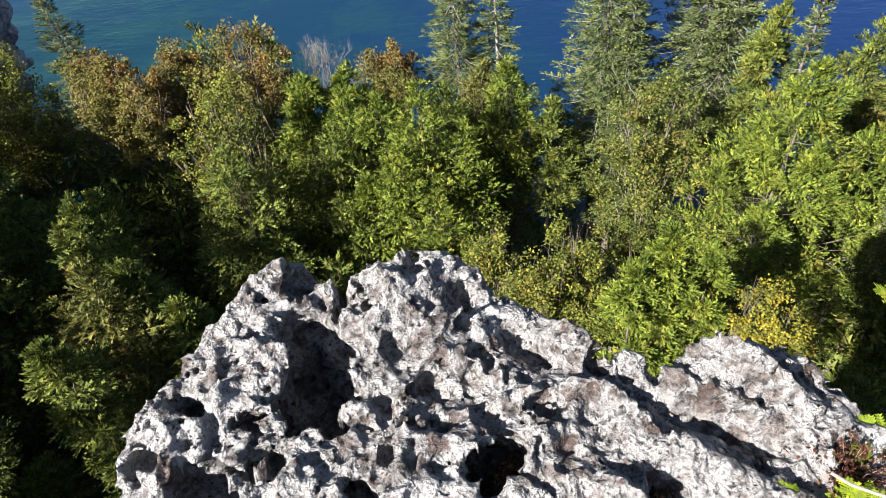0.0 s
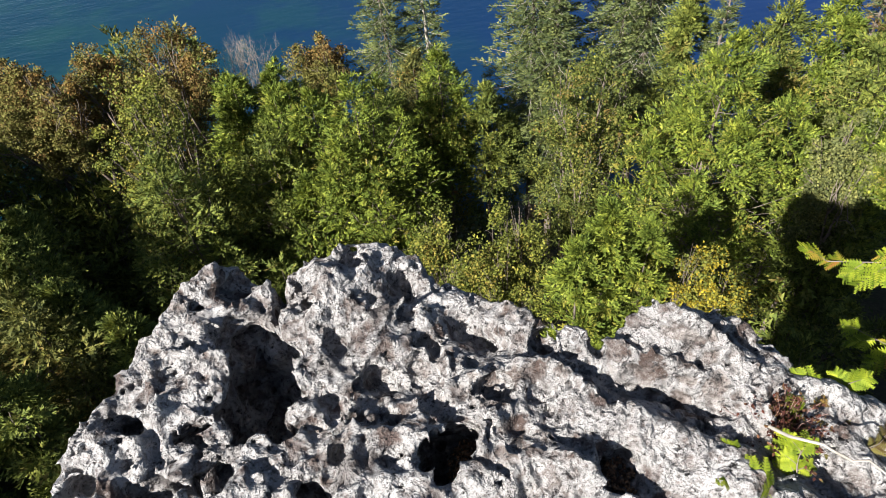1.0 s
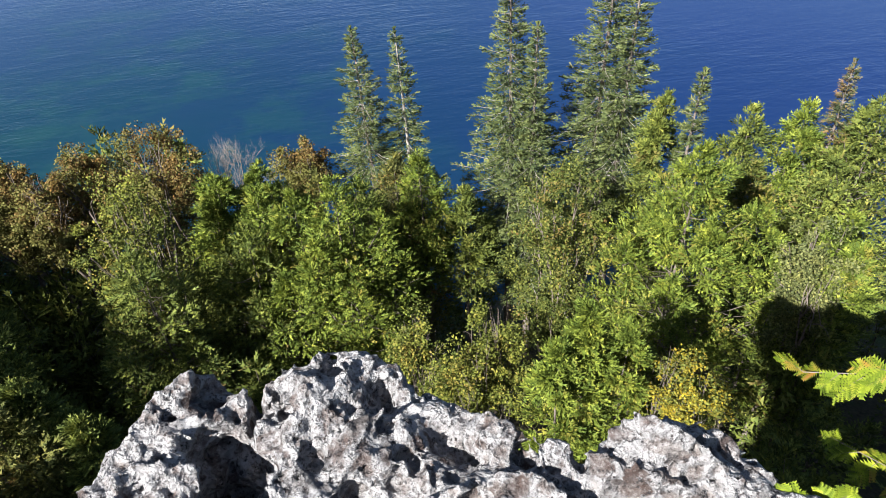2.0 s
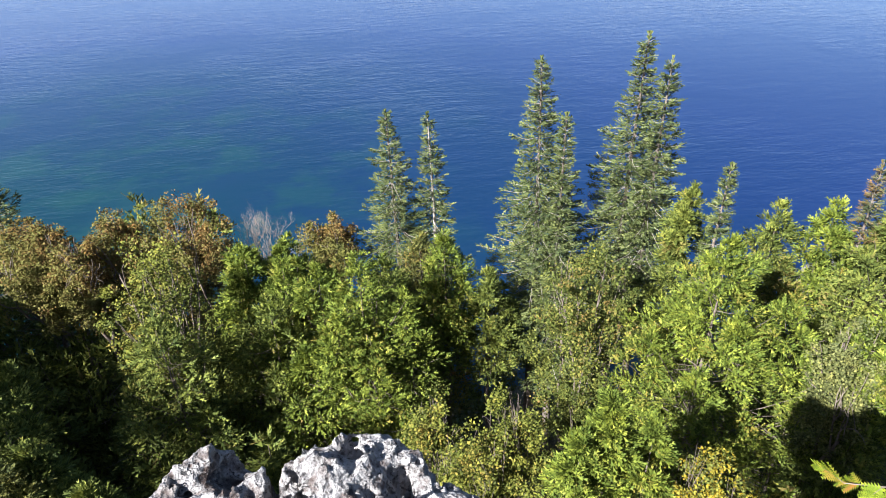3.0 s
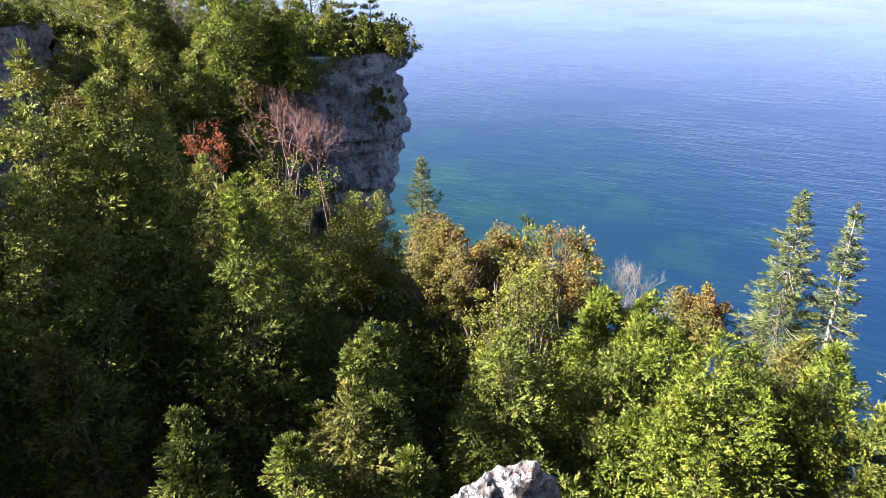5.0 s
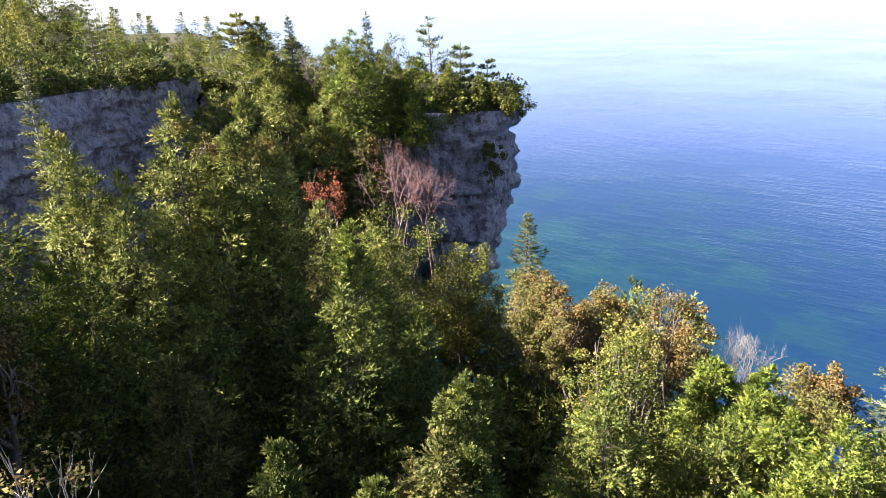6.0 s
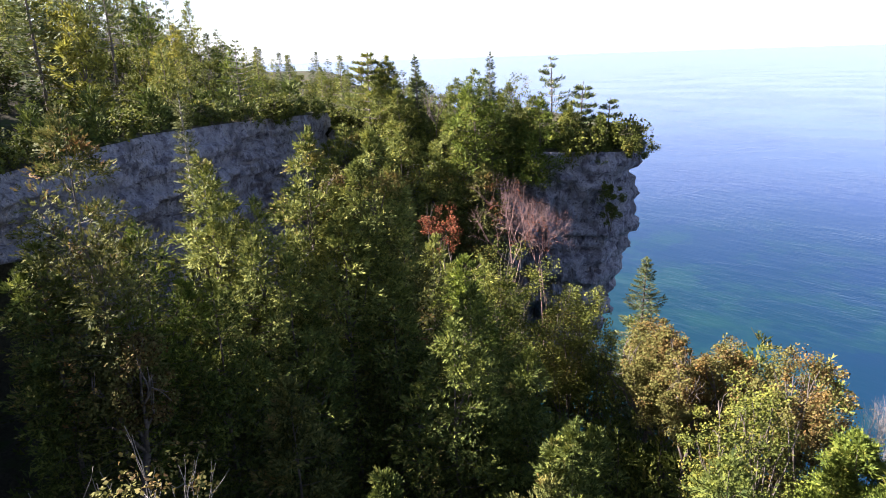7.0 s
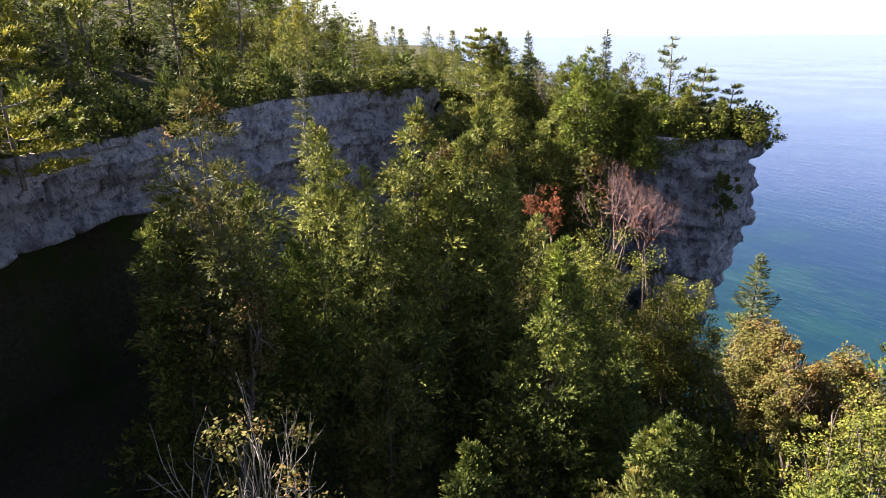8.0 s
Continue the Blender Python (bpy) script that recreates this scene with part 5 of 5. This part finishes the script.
hill += [leafy(*at_hill(-24, 0, 4.4), 2.8, 470, LEAF_GREEN, "yellow-green broadleaf tree in the wood above the cliff", 0.13, 2600, depth=2, **WOOD)]
gold = cedar(*at_hill(-29, 8, 4.6), 2.0, 480, LARCH, "golden larch in the wood above the cliff", 0.25, 0.6, 0.05, **WOOD)
spots = [(o.location.x, o.location.y) for o in hill + [gold]]
A, B = rng.uniform(-100, -8, 9000), rng.uniform(-14, 62, 9000)
dist, G = land_distance(A, B)[0], ground_z(A, B)
AZ, FAR = np.degrees(np.arctan2(-A, B)), np.hypot(A, B)
keep = (dist > 1.4) & (AZ > 46) & (AZ < 97) & (FAR < 108) & ~((AZ < 57) & (FAR < 44)) & (dist < 26 + 0.5 * FAR)
for a, b, d, g, az, far in zip(A[keep], B[keep], dist[keep], G[keep], AZ[keep], FAR[keep]):
    gap = 1.15 + 0.02 * far
    if len(spots) > 200 or any((a - c) ** 2 + (b - e) ** 2 < gap * gap for c, e in spots):
        continue
    spots.append((a, b))
    k = rng.uniform(0.6, 1.05) * (0.75 if d < 3 else 1.0) * (0.75 if a > -30 and b < 4 else 1.0) * (0.6 + 0.4 * min(1, max(0, (az - 52) / 14)))
    kind = gold if rng.random() < 0.05 else hill[(0, 1, 2, 0, 3, 4, 3, 4, 5, 5, 6)[rng.integers(11)]]
    copy_thing(kind, Matrix.LocRotScale((a, b, g - 0.2), Euler((0, 0, rng.uniform(0, 6.28))), (k, k, k)))
for a, b, k in ((-22.5, 0.6, 0.8), (-34, 13, 0.8), (-33, 8, 1.0)):
    copy_thing(gold, Matrix.LocRotScale((a, b, float(ground_z(a, b)) - 0.2), Euler((0, 0, a)), (k, k, k)))

# tall thin pines that stand out over the hill's skyline
for a, b, k in ((-46, 14, 1.25), (-51, 17, 1.2), (-43, 9, 1.15), (-55, 22, 1.1), (-40, 15, 1.05)):
    copy_thing(hill[5], Matrix.LocRotScale((a, b, float(ground_z(a, b)) - 0.2), Euler((0, 0, a)), (0.7 * k, 0.7 * k, k)))

# low broadleaf growth over the near slope of the hill
A, B = rng.uniform(-44, -19, 200), rng.uniform(-16, 3, 200)
dist, G = land_distance(A, B)[0], ground_z(A, B)
for a, b, g in [(a, b, g) for a, b, d, g in zip(A, B, dist, G) if d > 1.4][:44]:
    k = rng.uniform(0.35, 0.6)
    copy_thing(hill[6], Matrix.LocRotScale((a, b, g - 0.2), Euler((0, 0, rng.uniform(0, 6.28))), (1.3 * k, 1.3 * k, k)))

# the same wood goes on unseen behind the bay lip, added taller to shade it
A, B = rng.uniform(-46, -17, 900), rng.uniform(-24, -2.5, 900)
dist, G = land_distance(A, B)[0], ground_z(A, B)
count = 0
for a, b, d, g in zip(A, B, dist, G):
    # distance from the larch's line to the sun, kept free so it stays lit
    across = abs((a + 16.9) * -0.62 + (b - 0.2) * 0.79)
    if d < 3 or math.atan2(-a, b) < radians(95) or across < 2.0 or count >= 45 or any((a - c) ** 2 + (b - e) ** 2 < 4.8 for c, e in spots):
        continue
    spots.append((a, b))
    count += 1
    k = rng.uniform(1.2, 1.6)
    copy_thing(hill[(5, 6, 6)[rng.integers(3)]], Matrix.LocRotScale((a, b, g - 0.2), Euler((0, 0, rng.uniform(0, 6.28))), (k, k, k)))
pine(-16.9, 0.2, 20.2, 2.3, 481, LARCH, "bright golden larch at the edge of the bay cliff", 0.08, base=16.6, full=1.4, **WOOD)

# scrub that overhangs the lip of the bay cliff
scrub = [leafy(*at_hill(-21.5, 2.2, 1.3), 1.9, 490, LEAF_GREEN, "low scrub on the lip of the bay cliff", 0.15, 700, 3, name="shrub", group="scrub on the cliff lip", depth=1),
         leafy(*at_hill(-25.6, 7.4, 1.1), 1.7, 491, LEAF_BROWN, "low brown-green scrub on the lip of the bay cliff", 0.15, 600, 3, name="shrub", group="scrub on the cliff lip", depth=1),
         cedar(*at_hill(-29.8, 13.0, 1.6), 1.6, 492, CEDAR, "stunted cedar on the lip of the bay cliff", 0.3, 0.8, 0.02, group="scrub on the cliff lip")]
for (ax, ay, az), (bx, by, bz) in zip(EDGE[11:], EDGE[12:]):
    n = int(math.hypot(bx - ax, by - ay) / 0.5)
    nx, ny = -(by - ay), bx - ax
    for i in range(n):
        f, off = (i + rng.random()) / n, rng.uniform(-0.7, 1.4) / math.hypot(nx, ny)
        if land_distance(np.array(ax + nx * 0.01), np.array(ay + ny * 0.01))[0] < 0:
            off = -off
        k = rng.uniform(0.5, 1.1)
        copy_thing(scrub[rng.integers(3)], Matrix.LocRotScale((ax + (bx - ax) * f + nx * off, ay + (by - ay) * f + ny * off, az + (bz - az) * f + 0.1),
                                                              Euler((0, 0, rng.uniform(0, 6.28))), (k, k, k)))

A, B = rng.uniform(-48, -17, 700), rng.uniform(-10, 24, 700)
dist, G = land_distance(A, B)[0], ground_z(A, B)
for a, b, g in [(a, b, g) for a, b, d, g in zip(A, B, dist, G) if 1.2 < d < 16 and math.hypot(a, b) > 19][:70]:
    k = rng.uniform(0.7, 1.2)
    copy_thing(scrub[rng.integers(2)], Matrix.LocRotScale((a, b, g - 0.15), Euler((0, 0, rng.uniform(0, 6.28))), (k, k, k)))

A, B = rng.uniform(-100, -42, 600), rng.uniform(14, 66, 600)
dist, G = land_distance(A, B)[0], ground_z(A, B)
for a, b, g in [(a, b, g) for a, b, d, g in zip(A, B, dist, G) if d > 1.0 and b > -0.42 * a - 2][:110]:
    k = rng.uniform(0.6, 1.1)
    copy_thing(scrub[rng.integers(2)], Matrix.LocRotScale((a, b, g - 0.2), Euler((0, 0, rng.uniform(0, 6.28))), (1.3 * k, 1.3 * k, k)))
for k0, ((ax, ay, az), (bx, by, bz)) in enumerate(zip(HEAD[:6], HEAD[1:7])):
    n = int(math.hypot(bx - ax, by - ay) / (0.5 if k0 < 4 else 0.4))
    for i in range(n):
        f, k = (i + rng.random()) / n, rng.uniform(0.7, 1.3)
        back = rng.uniform(-0.9, 1.6)
        copy_thing(scrub[rng.integers(2)], Matrix.LocRotScale((ax + (bx - ax) * f - 0.4 * back, ay + (by - ay) * f + back, az + (bz - az) * f + 0.05),
                                                              Euler((0, 0, rng.uniform(0, 6.28))), (k, k, k)))

# ---- on and beside the lookout rock ----


def frond(p, d, s, length, rng, lines, V, T, curl=0.25, n=9):
    """One flat cedar frond: an axis with side shoots, each feathered."""
    p, d, s = np.array(p, float), unit(np.array(d, float)), unit(np.array(s, float))
    s = unit(s - d * (s @ d))
    f = np.linspace(0, 1, n + 1)
    axis = p + d * length * f[:, None] - np.array([0, 0, 1.0]) * (curl * length * f ** 2)[:, None]
    lines.append((axis, 0.0011 * (1 - f) + 0.0004))
    i = np.repeat(np.arange(1, n + 1), 2)
    sgn = np.tile([1, -1], n)[:, None]
    ff = i / n
    bd = unit(d * 0.75 + s * sgn * 0.75 + rng.normal(0, 0.10, (len(i), 3)) - np.array([0, 0, 0.25]))
    L = length * 0.55 * (1 - 0.72 * ff) * rng.uniform(0.75, 1.15, len(i)) + 0.012
    up = np.cross(d, s)
    bs = unit(np.cross(bd, up))
    v, t = sprays(axis[i], bd, bs, L, 0.30, 0.75, 0.08, k=6)
    T.append(t + sum(len(a) for a in V))
    V.append(v)


def cedar_bough(parent, start, end, count, seed, mat=FRESH, size=0.12, fan=0.9):
    rng = np.random.default_rng(seed)
    start, end = np.array(start, float), np.array(end, float)
    pts, rad = limb_line(start, end, size * 0.07, size * 0.02, rng, 0.03, 9)
    lines, V, T = [(pts, rad)], [], []
    way = unit(end - start)
    side = unit(np.cross(way, (0, 0, 1)))
    for k in range(count):
        f = 1 - 0.55 * (k / count) * rng.uniform(0.8, 1.1)
        p = np.array([np.interp(f, np.linspace(0, 1, 9), pts[:, a]) for a in range(3)])
        d = way * rng.uniform(0.3, 1.0) + side * rng.uniform(-fan, fan) + np.array([0, 0, rng.uniform(-0.35, 0.25)])
        frond(p, d, side + rng.normal(0, 0.25, 3) + (0, 0, 0.3), size * rng.uniform(0.7, 1.3), rng, lines, V, T)
    v, q = tubes(lines, 4)
    stem = mesh_object("branch", v, q, BARK, parent)
    mesh_object("fronds", np.concatenate(V), np.concatenate(T), mat, stem)
    return stem


root = new("clifftop_cedar")
root.location = (2.75, 0.35, 17.75)
tagged(root, "small cedar at the cliff edge reaching bright green boughs out", "tree")
f = np.linspace(0, 1, 6)
v, q = tubes([(np.stack([0.1 * np.sin(3 * f), 0.05 * f, 1.6 * f], -1), 0.05 - 0.03 * f)], 7)
mesh_object("trunk", v, q, BARK, root, smooth=True)
cedar_bough(root, (0.05, 0.02, 0.75), (-1.26, 0.88, 0.47), 18, 501, size=0.10)
cedar_bough(root, (0.05, 0.02, 0.95), (-1.10, 0.72, 0.60), 10, 502, size=0.09)
cedar_bough(root, (0.05, 0.02, 0.45), (-1.12, 0.74, 0.20), 12, 503, size=0.09)


def seedling(x, y, z, seed, count, size, mat, label, spread=0.14):
    r = new("cedar_seedling")
    r.location = (x, y, z)
    tagged(r, label, "plant", "seedlings on the rock")
    g = np.random.default_rng(seed)
    for k in range(3):
        a = g.uniform(0, 6.28)
        cedar_bough(r, (0, 0, 0), (spread * math.cos(a), spread * math.sin(a), spread * 0.9), count, seed + k, mat, size, 1.0)
    return r


seedling(0.93, 0.50, 18.26, 510, 6, 0.06, FRESH, "bright green cedar seedling in a rock crevice", 0.09)
seedling(1.13, 0.66, 18.24, 520, 6, 0.06, FRESH, "bright green cedar seedling at the rock edge", 0.10)
seedling(0.77, 0.60, 18.30, 530, 3, 0.03, FRESH, "tiny green seedling in a crack of the limestone", 0.04)
seedling(1.10, 0.56, 18.22, 540, 4, 0.05, LEAF_ORANGE, "withered orange cedar sprig on the rock", 0.10)

heath = new("heath_clump")
heath.location = (0.97, 0.68, 18.24)
tagged(heath, "dark red-brown low heath clump in a rock pocket", "plant")
g = np.random.default_rng(550)
lines, P, D = [], [], []
for k in range(46):
    a, e = g.uniform(0, 6.28), g.uniform(0.3, 1.4)
    end = np.array([math.cos(a) * math.cos(e), math.sin(a) * math.cos(e), math.sin(e)]) * g.uniform(0.08, 0.17)
    pts, rad = limb_line(np.zeros(3), end, 0.0018, 0.0008, g, 0, 5)
    lines.append((pts, rad))
    m = 26
    s = g.random(m)[:, None]
    P.append(end * (0.25 + 0.75 * s) + g.normal(0, 0.006, (m, 3)))
    D.append(unit(end + g.normal(0, 0.12, (m, 3))))
v, q = tubes(lines, 3)
tagged(mesh_object("branchwork", v, q, RED_TWIG, heath), kind="stuff")
P, D = np.concatenate(P), np.concatenate(D)
HEATH = leaf_material("heath_leaf", (0.05, 0.02, 0.02), (0.10, 0.035, 0.03), (0.14, 0.07, 0.04), (0.07, 0.09, 0.02), 0.7, patch=8)
v, t = leaves(P, D, side_of(D, g, 1.0), 0.014, 0.3)
mesh_object("foliage", v, t, HEATH, heath)

# a dead twig, and litter lying in the hollows
v, q = tubes([limb_line(np.array([0.86, 0.63, 18.44]), np.array([1.06, 0.46, 18.43]), 0.005, 0.003, g, -0.02, 8)], 6)
tagged(mesh_object("dead_twig", v, q, GREY_WOOD), "bare grey fallen twig lying on limestone", "twig")


def litter(name, x, y, z, rx, ry, count, seed, mat, label, size):
    g = np.random.default_rng(seed)
    a, r = g.random(count) * 6.283, np.sqrt(g.random(count))
    c = np.stack([x + rx * r * np.cos(a), y + ry * r * np.sin(a), z + 0.02 * g.random(count)], -1)
    V = []
    octa = np.array([[1, 0, 0], [-1, 0, 0], [0, 0.5, 0], [0, -0.5, 0], [0, 0, 0.4], [0, 0, -0.4]])
    for p in c:
        V.append(p + (octa * size * g.uniform(0.6, 1.4)) @ np.array(Euler(g.uniform(-3, 3, 3)).to_matrix()))
    tri = np.array([[0, 2, 4], [2, 1, 4], [1, 3, 4], [3, 0, 4], [2, 0, 5], [1, 2, 5], [3, 1, 5], [0, 3, 5]])
    F = (np.arange(count)[:, None, None] * 6 + tri).reshape(-1, 3)
    return tagged(mesh_object(name, np.concatenate(V), F, mat), label, "litter", kind="stuff")


HUSK = leaf_material("husk", (0.10, 0.05, 0.035), (0.2, 0.11, 0.075), (0.32, 0.2, 0.14), through=0.0, patch=20)
litter("cone_scales", 0.15, 0.82, 18.14, 0.09, 0.10, 700, 560, HUSK, "brown cone scales and litter in a rock hollow", 0.008)
litter("cone_scales", 0.56, 0.68, 18.22, 0.09, 0.06, 400, 561, HUSK, "brown litter lodged in a rock crevice", 0.008)
